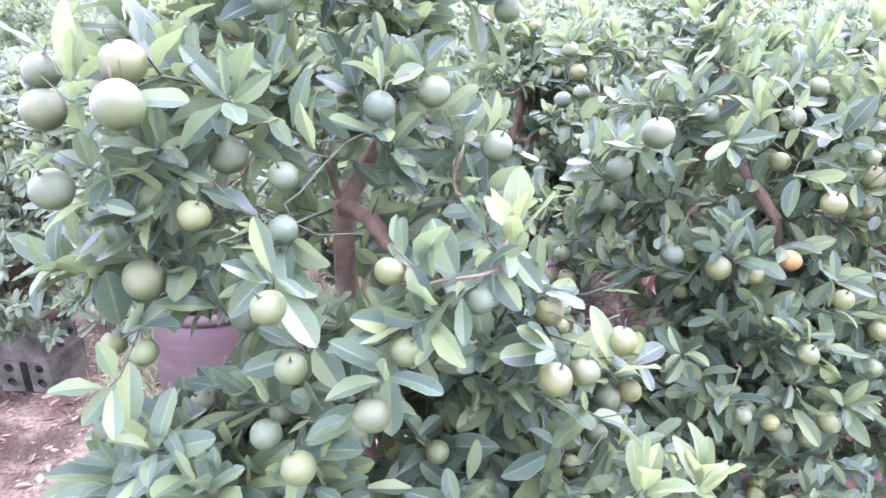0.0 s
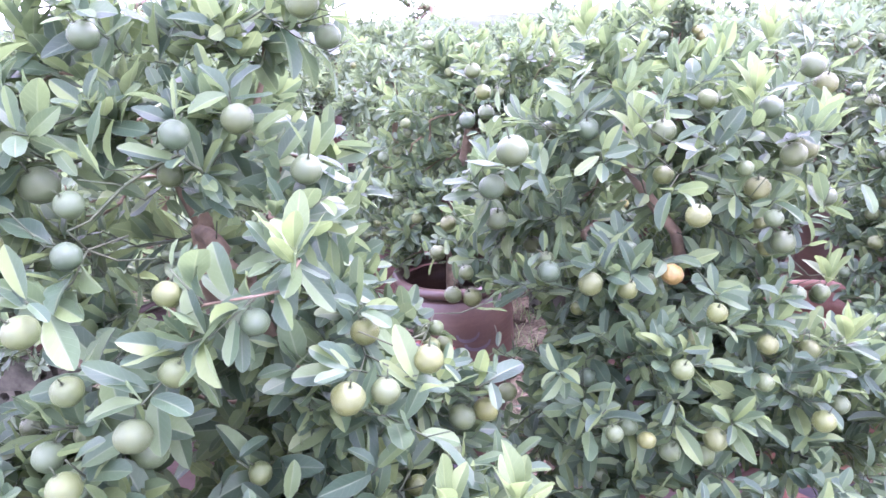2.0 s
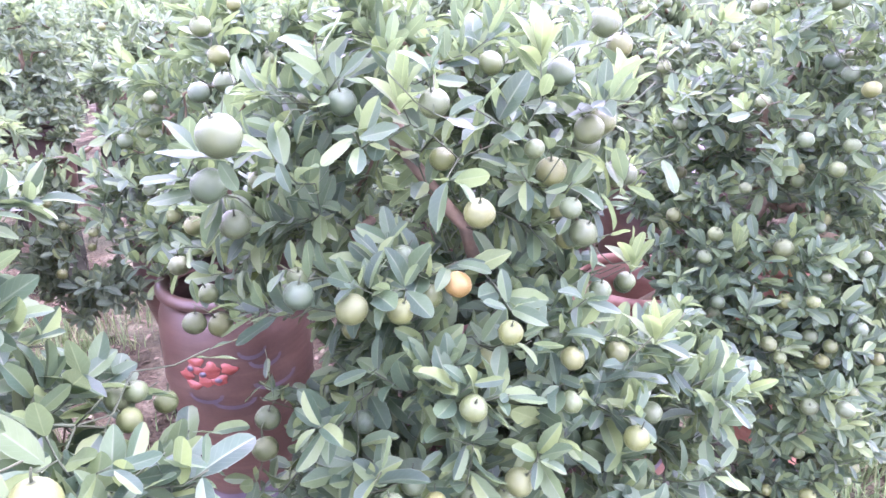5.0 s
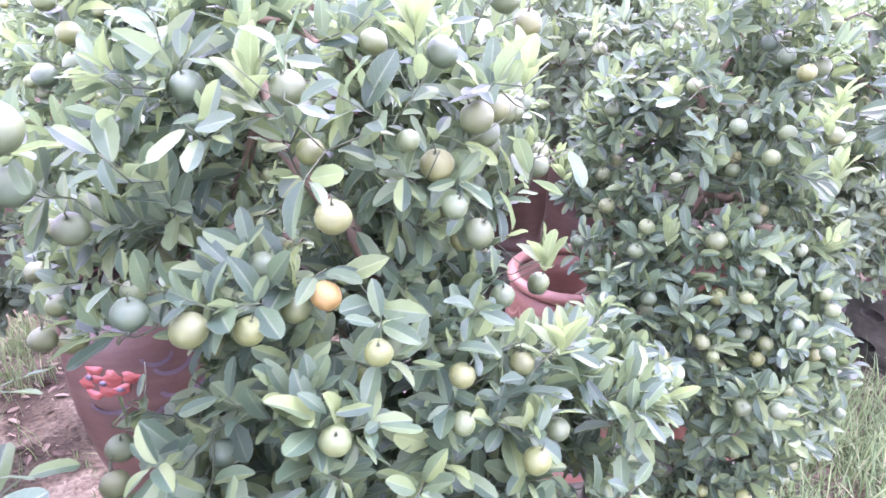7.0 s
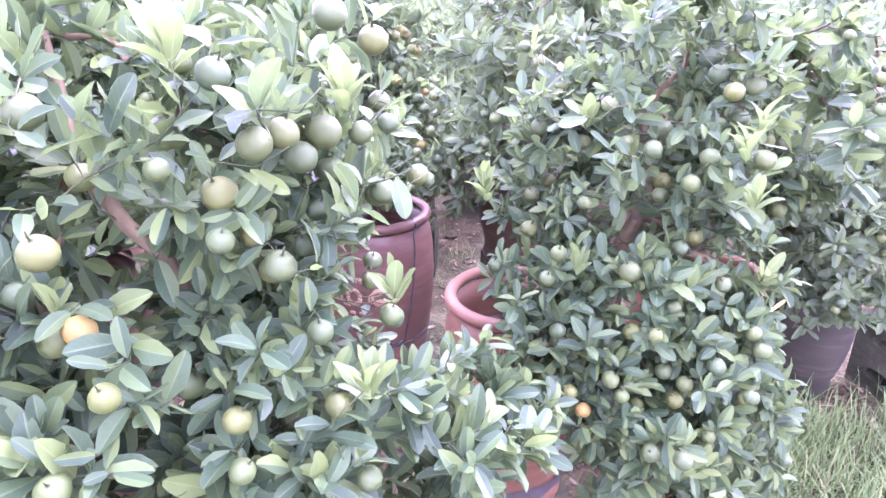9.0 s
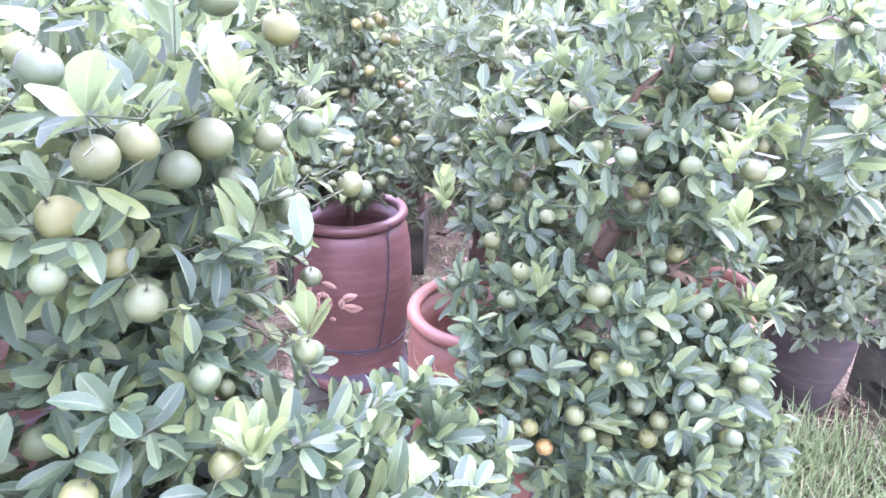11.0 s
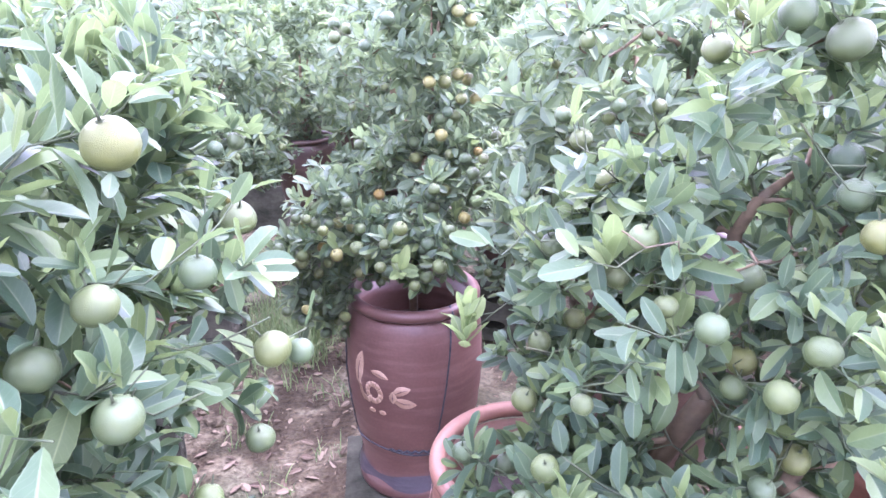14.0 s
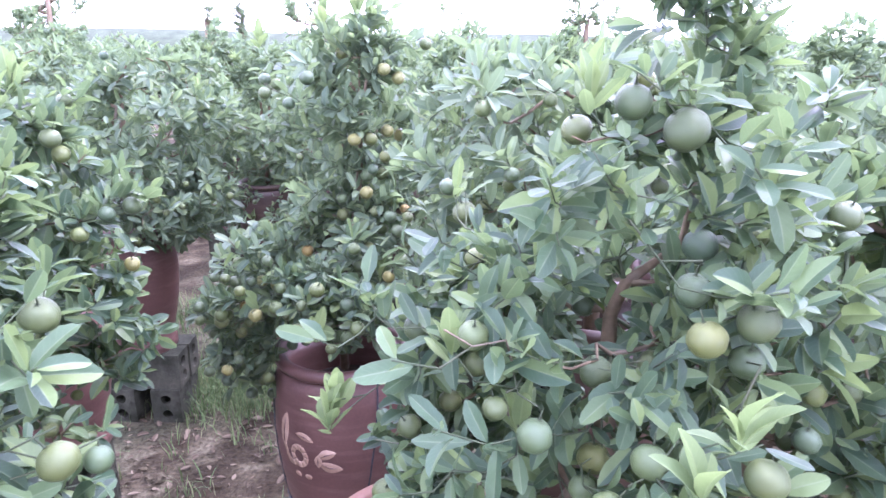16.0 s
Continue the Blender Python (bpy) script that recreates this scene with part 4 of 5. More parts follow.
GAP_C = [(1.108, 1.15, 1.032, 0.045), (1.128, 1.15, 1.059, 0.045), (0.9, 1.15, 0.862, 0.04), (0.842, 1.1, 0.944, 0.07), (1.215, 1.2, 1.255, 0.06), (1.189, 1.2, 1.233, 0.055), (1.24, 1.24, 1.29, 0.05), (1.17, 1.22, 1.2, 0.045), (1.067, 1.1, 1.046, 0.035), (1.16, 1.16, 0.93, 0.045), (1.15, 1.2, 0.9, 0.05), (1.2, 1.19, 1.0, 0.04)]


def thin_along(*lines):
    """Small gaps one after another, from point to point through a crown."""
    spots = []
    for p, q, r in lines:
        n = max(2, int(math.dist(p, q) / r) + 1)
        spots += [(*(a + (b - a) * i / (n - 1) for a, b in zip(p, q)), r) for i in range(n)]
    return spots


# the lines from here on follow the camera's rays through the crowns
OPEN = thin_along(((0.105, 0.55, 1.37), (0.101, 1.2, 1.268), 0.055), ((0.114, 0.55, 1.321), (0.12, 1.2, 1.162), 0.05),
                  ((0.159, 0.55, 1.349), (0.118, 1.2, 1.233), 0.055), ((0.193, 0.7, 1.357), (0.193, 1.2, 1.292), 0.045))      # camera sight lines between the first two crowns
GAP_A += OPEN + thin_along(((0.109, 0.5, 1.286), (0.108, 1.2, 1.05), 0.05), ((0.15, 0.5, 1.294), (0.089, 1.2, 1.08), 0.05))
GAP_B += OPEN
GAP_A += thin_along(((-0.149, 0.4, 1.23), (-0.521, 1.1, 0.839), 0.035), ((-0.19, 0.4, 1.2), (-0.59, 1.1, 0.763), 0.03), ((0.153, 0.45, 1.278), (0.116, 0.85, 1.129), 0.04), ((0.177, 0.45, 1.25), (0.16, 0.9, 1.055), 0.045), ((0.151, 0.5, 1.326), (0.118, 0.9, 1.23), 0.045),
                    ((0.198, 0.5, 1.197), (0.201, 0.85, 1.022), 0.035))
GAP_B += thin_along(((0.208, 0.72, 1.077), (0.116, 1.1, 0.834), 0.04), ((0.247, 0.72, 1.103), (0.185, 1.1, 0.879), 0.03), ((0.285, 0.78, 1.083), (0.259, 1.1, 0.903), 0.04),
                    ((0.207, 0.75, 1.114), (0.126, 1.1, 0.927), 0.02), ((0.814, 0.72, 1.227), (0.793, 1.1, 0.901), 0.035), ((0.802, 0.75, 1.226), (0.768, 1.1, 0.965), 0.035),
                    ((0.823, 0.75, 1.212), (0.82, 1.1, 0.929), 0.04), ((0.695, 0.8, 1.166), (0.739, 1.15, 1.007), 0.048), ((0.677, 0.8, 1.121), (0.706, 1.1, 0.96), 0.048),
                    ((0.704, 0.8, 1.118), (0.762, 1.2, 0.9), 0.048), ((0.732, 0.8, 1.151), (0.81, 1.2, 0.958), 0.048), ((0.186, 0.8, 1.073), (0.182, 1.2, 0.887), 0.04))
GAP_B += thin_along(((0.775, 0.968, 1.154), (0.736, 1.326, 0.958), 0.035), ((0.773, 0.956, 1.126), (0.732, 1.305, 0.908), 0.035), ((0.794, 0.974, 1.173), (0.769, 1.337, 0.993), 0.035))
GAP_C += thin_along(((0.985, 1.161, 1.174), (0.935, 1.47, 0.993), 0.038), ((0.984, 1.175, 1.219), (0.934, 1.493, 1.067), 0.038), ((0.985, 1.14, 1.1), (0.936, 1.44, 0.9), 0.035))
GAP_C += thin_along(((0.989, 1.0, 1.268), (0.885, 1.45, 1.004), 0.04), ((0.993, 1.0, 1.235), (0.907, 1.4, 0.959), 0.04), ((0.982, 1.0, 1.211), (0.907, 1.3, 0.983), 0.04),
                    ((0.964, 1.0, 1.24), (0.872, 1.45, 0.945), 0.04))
# stretches of trunk and limb kept clear of leaves towards the camera: x, y, z, radius
BARE_A = [(-0.112, 0.69, 1.17, 0.02), (-0.112, 0.69, 1.2, 0.02), (-0.112, 0.69, 1.235, 0.02), (-0.13, 0.665, 1.31, 0.012), (-0.085, 0.7, 1.3, 0.012)]
BARE_B = [(0.485, 0.903, 1.151, 0.012), (0.458, 0.902, 1.184, 0.012)]
BARE_C = [(1.165, 1.305, 0.89, 0.02), (1.182, 1.3, 0.93, 0.022), (1.19, 1.29, 0.97, 0.02), (1.25, 1.36, 1.17, 0.013), (1.285, 1.39, 1.21, 0.014)]


def upright(x, y, z0, points):
    """A trunk from the soil up through the given points."""
    return [(x, y, z0), (x + (points[0][0] - x) * 0.3, y + (points[0][1] - y) * 0.3, z0 + (points[0][2] - z0) * 0.5)] + list(points)


def tree_a():
    x, y = -0.1, 0.74
    t = citrus_tree(11, (x, y, 0.0), upright(x, y, 0.7, [(-0.112, 0.69, 1.16), (-0.11, 0.684, 1.237), (-0.06, 0.72, 1.32), (-0.035, 0.74, 1.4), (-0.02, 0.73, 1.48)]),
                    [(-0.13, 0.7, 1.2, 0.29, 0.27, 0.34), (0.04, 0.66, 1.08, 0.2, 0.2, 0.24), (-0.2, 0.58, 1.3, 0.16, 0.14, 0.16), (-0.1, 0.52, 1.06, 0.2, 0.15, 0.17), (0.12, 0.58, 0.98, 0.17, 0.17, 0.17), (0.06, 0.54, 0.9, 0.2, 0.16, 0.11), (0.17, 0.58, 1.0, 0.09, 0.07, 0.08), (-0.24, 0.7, 1.45, 0.08, 0.08, 0.08), (-0.06, 0.72, 1.48, 0.08, 0.08, 0.08), (-0.22, 0.435, 1.165, 0.06, 0.05, 0.045), (-0.205, 0.4, 1.11, 0.07, 0.05, 0.05), (-0.13, 0.4, 1.09, 0.09, 0.05, 0.06), (-0.25, 0.46, 1.09, 0.07, 0.05, 0.05), (-0.2, 0.49, 1.03, 0.1, 0.07, 0.06)]
                    + [(-0.147, 0.515, 1.17, 0.045, 0.04, 0.04), (-0.185, 0.495, 1.125, 0.05, 0.04, 0.04), (-0.24, 0.48, 1.09, 0.06, 0.04, 0.04), (-0.285, 0.5, 1.1, 0.05, 0.04, 0.04)], 520, 14, 0.0445,
                    FRUIT_A + FRUIT_A2, [(0.055, 0.468, 1.34), (0.144, 0.481, 1.215), (0.168, 0.438, 1.115), (0.228, 0.465, 1.1), (-0.273, 0.49, 1.445)],
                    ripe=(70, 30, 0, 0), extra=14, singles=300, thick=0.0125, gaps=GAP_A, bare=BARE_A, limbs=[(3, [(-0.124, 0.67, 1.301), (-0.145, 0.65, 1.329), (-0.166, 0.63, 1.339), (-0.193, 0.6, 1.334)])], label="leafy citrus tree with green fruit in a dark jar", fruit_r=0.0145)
    jar(t, STAND, DARKPOT, label="plum-glazed jar mostly hidden under leaves")
    return t


def tree_b():
    x, y = 0.53, 0.98
    t = citrus_tree(23, (x, y, 0.0), upright(x, y, 0.7, [(0.515, 0.93, 1.06), (0.485, 0.903, 1.151), (0.458, 0.902, 1.184), (0.42, 0.93, 1.24), (0.4, 0.97, 1.36)]),
                    [(0.43, 0.95, 1.18, 0.25, 0.24, 0.27), (0.28, 0.92, 1.14, 0.16, 0.19, 0.26), (0.6, 0.92, 1.2, 0.16, 0.2, 0.24), (0.66, 0.97, 1.02, 0.15, 0.2, 0.17), (0.44, 0.8, 0.98, 0.24, 0.15, 0.16), (0.48, 0.76, 0.82, 0.26, 0.16, 0.14), (0.72, 0.86, 0.86, 0.13, 0.15, 0.14), (0.3, 0.8, 0.86, 0.14, 0.15, 0.14), (0.8, 0.9, 0.92, 0.13, 0.13, 0.12)]
                    + [(0.58, 0.86, 0.92, 0.15, 0.15, 0.13), (0.62, 1.12, 1.25, 0.13, 0.14, 0.2), (0.6, 1.08, 1.02, 0.15, 0.14, 0.15), (0.61, 1.24, 1.3, 0.11, 0.11, 0.14), (0.58, 1.2, 1.12, 0.12, 0.1, 0.12), (0.87, 0.95, 0.875, 0.07, 0.07, 0.055), (0.84, 0.92, 0.8, 0.09, 0.07, 0.06)], 720, 14, 0.043,
                    FRUIT_B + FRUIT_B2 + FRUIT_B3, [(0.25, 0.735, 1.35), (0.762, 1.084, 1.2), (0.765, 0.97, 1.24), (0.678, 0.906, 1.345), (0.54, 0.82, 1.4), (0.45, 0.95, 1.5), (0.36, 0.98, 1.48), (0.62, 0.98, 1.46), (0.4, 0.83, 1.36), (0.678, 0.782, 1.09), (0.72, 0.92, 1.12)],
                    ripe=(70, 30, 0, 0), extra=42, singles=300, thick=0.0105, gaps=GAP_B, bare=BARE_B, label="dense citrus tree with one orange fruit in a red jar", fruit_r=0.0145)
    body, prof = jar(t, STAND, MAROON, band=BANDS, label="brown-red glazed jar half hidden by leaves")
    return t


def tree_c():
    x, y = 1.019, 1.411
    t = citrus_tree(37, (x, y, 0.0), [(x, y, 0.72), (1.09, 1.33, 0.82), (1.16, 1.305, 0.88), (1.182, 1.3, 0.93), (1.2, 1.28, 0.99), (1.225, 1.29, 1.03), (1.238, 1.361, 1.165), (1.243, 1.33, 1.215), (1.314, 1.377, 1.246), (1.318, 1.355, 1.36), (1.32, 1.34, 1.46)],
                    [(1.14, 1.25, 1.12, 0.23, 0.22, 0.26), (1.14, 1.14, 0.9, 0.22, 0.17, 0.19), (1.25, 1.25, 1.3, 0.15, 0.15, 0.16), (1.33, 1.34, 1.43, 0.06, 0.06, 0.07), (1.07, 1.34, 1.06, 0.14, 0.15, 0.2),
                     (1.12, 1.06, 0.78, 0.16, 0.13, 0.12), (1.27, 1.07, 0.82, 0.15, 0.12, 0.15), (1.02, 1.1, 0.85, 0.12, 0.12, 0.13), (1.3, 1.1, 0.72, 0.16, 0.13, 0.12), (1.16, 1.02, 0.7, 0.17, 0.1, 0.1)]
                    + [(1.32, 1.14, 0.96, 0.1, 0.09, 0.1), (1.35, 1.1, 0.58, 0.13, 0.1, 0.12), (1.18, 1.05, 0.57, 0.16, 0.1, 0.1), (1.08, 1.03, 0.5, 0.2, 0.08, 0.1), (1.03, 1.18, 0.86, 0.06, 0.08, 0.15), (0.975, 1.16, 0.93, 0.05, 0.06, 0.07), (0.95, 1.1, 0.84, 0.06, 0.05, 0.07), (0.97, 1.08, 0.75, 0.07, 0.05, 0.06), (0.93, 1.22, 0.935, 0.035, 0.03, 0.035), (0.95, 1.19, 0.88, 0.04, 0.04, 0.05)], 790, 14, 0.039,
                    FRUIT_C + FRUIT_C2, [(1.251, 1.05, 1.254), (1.222, 1.03, 1.222), (1.176, 1.244, 1.455), (1.061, 1.493, 1.32), (1.119, 1.172, 1.185), (0.929, 1.329, 1.11), (1.016, 1.097, 1.04), (1.224, 1.0, 1.16), (1.293, 1.141, 1.21), (1.2, 1.378, 1.46), (0.926, 1.3, 1.1), (1.06, 1.2, 1.24), (1.19, 1.36, 1.41)],
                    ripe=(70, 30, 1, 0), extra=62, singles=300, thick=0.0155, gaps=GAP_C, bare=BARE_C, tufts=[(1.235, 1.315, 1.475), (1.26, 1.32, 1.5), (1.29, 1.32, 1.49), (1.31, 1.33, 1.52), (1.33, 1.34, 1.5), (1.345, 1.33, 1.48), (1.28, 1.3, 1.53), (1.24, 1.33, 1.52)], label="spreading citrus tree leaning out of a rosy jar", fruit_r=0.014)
    body, prof = jar(t, 0.318, PINK, top=0.142, belly=0.146, band=BANDS, label="rosy unglazed jar with scalloped shoulder")
    for i in range(14):
        mid_a = 2 * math.pi * i / 14
        bm = bmesh.new()
        rows = ([], [])
        for row, drop, wide in ((rows[0], 0.03, 0.033), (rows[1], 0.0245, 0.03)):
            for k in range(11):
                s = math.pi * k / 10
                zz = 0.432 - drop * math.sin(s)
                aa = mid_a + wide * math.cos(s) / 0.15
                rr = jar_radius(prof, zz) + (0.0028 if row is rows[0] else 0.0018)
                row.append(bm.verts.new((rr * math.cos(aa), rr * math.sin(aa), zz)))
        for k in range(10):
            bm.faces.new((rows[0][k], rows[0][k + 1], rows[1][k + 1], rows[1][k]))
        part("scallop", bm, PALE_SLIP, body)
    for cane in ([(1.44, 1.4, 0.7), (1.3, 1.24, 0.82), (1.18, 1.18, 0.93)], [(1.45, 1.265, 0.752), (1.62, 1.41, 0.688), (1.79, 1.56, 0.626)]):
        bm = bmesh.new()
        tube(bm, [(px - x, py - y, pz) for px, py, pz in cane], 0.0045, 6)
        part("bamboo_prop", bm, BAMBOO, t, "yellow bamboo cane propping the branches")
    return t


def tree_d():
    x, y = 0.795, 2.1
    t = citrus_tree(51, (x, y, 0.0), upright(x, y, 0.7, [(0.8, 2.06, 0.95), (0.83, 2.14, 1.08), (0.84, 2.17, 1.2), (0.84, 2.2, 1.45)]),
                    [(0.76, 2.06, 0.99, 0.27, 0.23, 0.15), (0.83, 1.98, 0.94, 0.19, 0.16, 0.11), (0.84, 2.2, 1.3, 0.2, 0.18, 0.13), (0.82, 2.21, 1.45, 0.13, 0.12, 0.12), (0.6, 2.02, 0.76, 0.1, 0.1, 0.11), (0.62, 2.1, 0.9, 0.15, 0.18, 0.12), (0.93, 2.1, 1.05, 0.14, 0.15, 0.12), (0.85, 2.14, 1.16, 0.13, 0.11, 0.08), (0.8, 2.05, 0.86, 0.16, 0.12, 0.06), (0.55, 2.08, 0.86, 0.12, 0.14, 0.13)], 430, 14, 0.041,
                    FRUIT_D + FRUIT_D2, [(0.84, 2.2, 1.57), (0.78, 2.12, 1.55), (0.64, 2.12, 1.5), (0.9, 2.0, 1.02), (0.66, 1.96, 1.03)],
                    ripe=(52, 40, 7, 1), leaf_mat=HAZED_LEAF, extra=150, singles=300, thick=0.011, gaps=thin_along(((0.68, 1.92, 0.735), (0.91, 1.92, 0.735), 0.07), ((0.72, 1.85, 0.76), (0.9, 1.85, 0.76), 0.06)), shapes=NEAR_LEAVES, young_share=0.04, label="two-tiered clipped citrus tree with yellowing fruit in a maroon jar", fruit_r=0.015)
    body, prof = jar(t, 0.232, MAROON, h=0.535, top=0.162, belly=0.172, waist=0.141, foot=0.154, band=BANDS, label="maroon glazed jar with ochre lettering and cords")
    face = radians(-109)

    def stroke(name, outline, u, z, mat=GOLD, label="ochre painted stroke", proud=0.0014):
        patch_on(body, prof, name, outline, face + u / 0.15, z, mat, label, proud)

    def leaf_stroke(name, length, width, lean, u, z, bend=0.0):
        """A pointed leaf-like brush stroke with a bare vein along it."""
        edge = []
        for k in range(9):
            s = k / 8
            edge.append((s - 0.5, width * math.sin(math.pi * s) ** 0.8, bend * math.sin(math.pi * s)))
        turn = radians(lean)
        place = lambda a, b: (a * math.cos(turn) * length - b * math.sin(turn), a * math.sin(turn) * length + b * math.cos(turn))
        stroke(name, [place(a, b + c) for a, b, c in edge] + [place(a, -b * 0.9 + c) for a, b, c in edge[-2:0:-1]], u, z)
        stroke("vein", [place(-0.36, 0.001), place(0.0, bend + 0.0022), place(0.36, 0.001), place(0.0, bend - 0.0012)], u, z, MAROON, "bare vein in the stroke", 0.0026)
    leaf_stroke("letter_l", 0.1, 0.0165, 80, -0.066, 0.372, 0.004)
    stroke("letter_l_tail", [(-0.005, 0.036), (0.004, 0.033), (0.006, 0.01), (0.018, -0.008), (0.034, -0.009), (0.03, -0.018), (0.01, -0.016), (-0.003, 0.0)], -0.068, 0.305)
    for k in range(10):
        a0, a1 = 2 * math.pi * k / 10, 2 * math.pi * (k + 0.92) / 10
        arc = [(0.026 * math.cos(a), 0.031 * math.sin(a)) for a in (a0, (a0 + a1) / 2, a1)] + [(0.0125 * math.cos(a), 0.016 * math.sin(a)) for a in (a1, (a0 + a1) / 2, a0)]
        stroke("letter_o_stroke", arc, -0.029, 0.32)
    leaf_stroke("accent", 0.05, 0.0095, -14, -0.014, 0.371, 0.003)
    leaf_stroke("letter_c", 0.05, 0.013, 24, 0.034, 0.335, 0.003)
    leaf_stroke("letter_c", 0.06, 0.014, -12, 0.04, 0.306, -0.003)
    leaf_stroke("letter_c", 0.036, 0.01, 88, 0.016, 0.318)
    for u in (-0.036, -0.01):
        stroke("dot", [(0.01 * math.cos(a), 0.0075 * math.sin(a)) for a in [2 * math.pi * k / 8 for k in range(8)]], u, 0.268)

    def cord(pts, r=0.0022):
        bm = bmesh.new()
        tube(bm, pts, r, 5)
        part("cord", bm, CORD, body, "thin dark cord tied round the jar")
    on = lambda a, z, lift=0.002: ((jar_radius(prof, z) + lift) * math.cos(a), (jar_radius(prof, z) + lift) * math.sin(a), z)
    drop = [(0.133 * math.cos(-0.9), 0.133 * math.sin(-0.9), 0.5), (0.152 * math.cos(-0.91), 0.152 * math.sin(-0.91), 0.5375), (0.168 * math.cos(-0.92), 0.168 * math.sin(-0.92), 0.522)]
    cord(drop + [on(-0.93 - 0.8 * (0.49 - z), z) for z in [0.49 - 0.024 * i for i in range(15)]])
    cord([on(2 * math.pi * i / 60 - 1.0, 0.15 + 0.006 * math.sin(i * 0.42)) for i in range(61)])
    cord([on(-1.22 - 0.02 * i, 0.156 + 0.003 * math.sin(i)) for i in range(36)], 0.0032)
    cord([on(math.radians(-165), z) for z in [0.48 - 0.03 * i for i in range(12)]], 0.0018)
    return t


def tree_h():
    x, y = 0.138, 1.501
    heroes = [(0.545, 1.678, 1.206, 0.0165, "p"), (0.47, 1.617, 1.321, 0.0165, "p"), (0.298, 1.957, 1.345, 0.016, "g"), (0.529, 1.631, 1.204, 0.014, "g"),
              (0.465, 1.645, 1.293, 0.015, "g"), (0.1, 1.62, 1.4, 0.014, "g"), (0.5, 1.6, 1.18, 0.014, "g"), (0.44, 1.55, 1.22, 0.015, "p"), (0.52, 1.7, 1.1, 0.014, "y")]
    t = citrus_tree(64, (x, y, 0.0), upright(x, y, 0.7, [(0.14, 1.66, 0.95), (0.18, 1.66, 1.12), (0.22, 1.68, 1.35)]),
                    [(0.14, 1.66, 1.12, 0.3, 0.29, 0.27), (0.36, 1.68, 1.14, 0.22, 0.2, 0.26), (0.42, 1.65, 0.95, 0.15, 0.17, 0.15), (0.25, 1.68, 1.32, 0.19, 0.2, 0.14), (0.1, 1.55, 0.99, 0.25, 0.18, 0.13)], 400, 16, 0.042,
                    heroes, [(0.4, 1.62, 1.42), (0.33, 1.64, 1.46)], extra=45, singles=120, thick=0.016, shapes=NEAR_LEAVES, young_share=0.03,
                    label="dense dark-leaved citrus tree in a plum jar with red flowers", fruit_r=0.0145)
    body, prof = jar(t, 0.335, DARKPOT, h=0.54, top=0.143, belly=0.154, band=BANDS, label="plum jar painted with red flower petals")
    for k in range(9):
        swing = 2.4 * k
        far = 0.012 + 0.0035 * k
        petal = [(0.016 * math.cos(s) * (1 + 0.3 * math.sin(3 * s + k)), 0.012 * math.sin(s) * (1 + 0.3 * math.cos(2 * s + k))) for s in [2 * math.pi * i / 14 for i in range(14)]]
        patch_on(body, prof, "petal", petal, radians(-112) + 1.35 * far * math.cos(swing) / 0.154, 0.39 + 0.8 * far * math.sin(swing), REDMARK, "red painted petal", 0.0012 + 0.0002 * k)
    heart = [(0.008 * math.cos(s), 0.006 * math.sin(s)) for s in [2 * math.pi * i / 10 for i in range(10)]]
    for u, v in ((0.0, 0.0), (0.03, -0.012), (-0.026, 0.01)):
        patch_on(body, prof, "flower_heart", heart, radians(-112) + u / 0.154, 0.39 + v, BANDS, "dark painted flower heart", 0.0034)
    for k, (a, z, w) in enumerate(((-112, 0.345, 0.038), (-92, 0.33, 0.045), (-60, 0.36, 0.05), (-66, 0.41, 0.036), (-75, 0.435, 0.03))):
        arc = [(w * math.cos(s), -0.022 * math.sin(s)) for s in [math.pi * i / 10 for i in range(11)]] + [(w * 0.8 * math.cos(s), -0.013 * math.sin(s)) for s in [math.pi * (10 - i) / 10 for i in range(11)]]
        bm = bmesh.new()
        rows = [[], []]
        for side, pts in ((0, arc[:11]), (1, arc[:10:-1])):
            for u, v in pts:
                aa, zz = radians(a) + u / 0.16, z + v
                rr = jar_radius(prof, zz) + 0.0022
                rows[side].append(bm.verts.new((rr * math.cos(aa), rr * math.sin(aa), zz)))
        for i in range(10):
            bm.faces.new((rows[0][i], rows[0][i + 1], rows[1][i + 1], rows[1][i]))
        part("painted_stroke", bm, BANDS, body, "blue-black painted brush stroke")
    return t


def side_tree(seed, x, y, blobs, tips, leaf, mat, stand=STAND, h=0.49, extra=30, label="", per=15, top=0.149, shapes=MID_LEAVES, leaf_mat=HAZED_LEAF, pot_label="", young=0.05, height=1.3):
    if y > 1.9:
        bx, by, bz, rx, ry, rz = blobs[0]
        blobs = blobs + [(bx, by - 0.06, bz - 0.3, rx * 0.85, ry * 0.85, 0.2)]       # low branches hang round the jar
        tips = int(tips * 1.4)
    t = citrus_tree(seed, (x, y, 0.0), upright(x, y, stand + h * 0.82, [(x + 0.02, y, stand + h + 0.15), (x + 0.03, y + 0.01, height)]), blobs, tips, per, leaf,
                    extra=extra, thick=0.015, shapes=shapes, leaf_mat=leaf_mat, label=label, young_share=young, small=True, fruit_r=0.015)
    jar(t, stand, mat, h=h, top=top, belly=top * 1.045, waist=top * 0.77, foot=top * 0.81, label=pot_label)
    return t


rng_place = random.Random(5)
tree_a(), tree_b(), tree_c(), tree_d(), tree_h()
side_tree(71, -0.56, 1.46, [(-0.66, 1.5, 1.08, 0.3, 0.3, 0.27), (-0.82, 1.5, 0.85, 0.16, 0.18, 0.2)], 190, 0.05, MAUVE, extra=30, label="citrus tree with low branches in a mauve jar", pot_label="mauve jar with a raised rim")
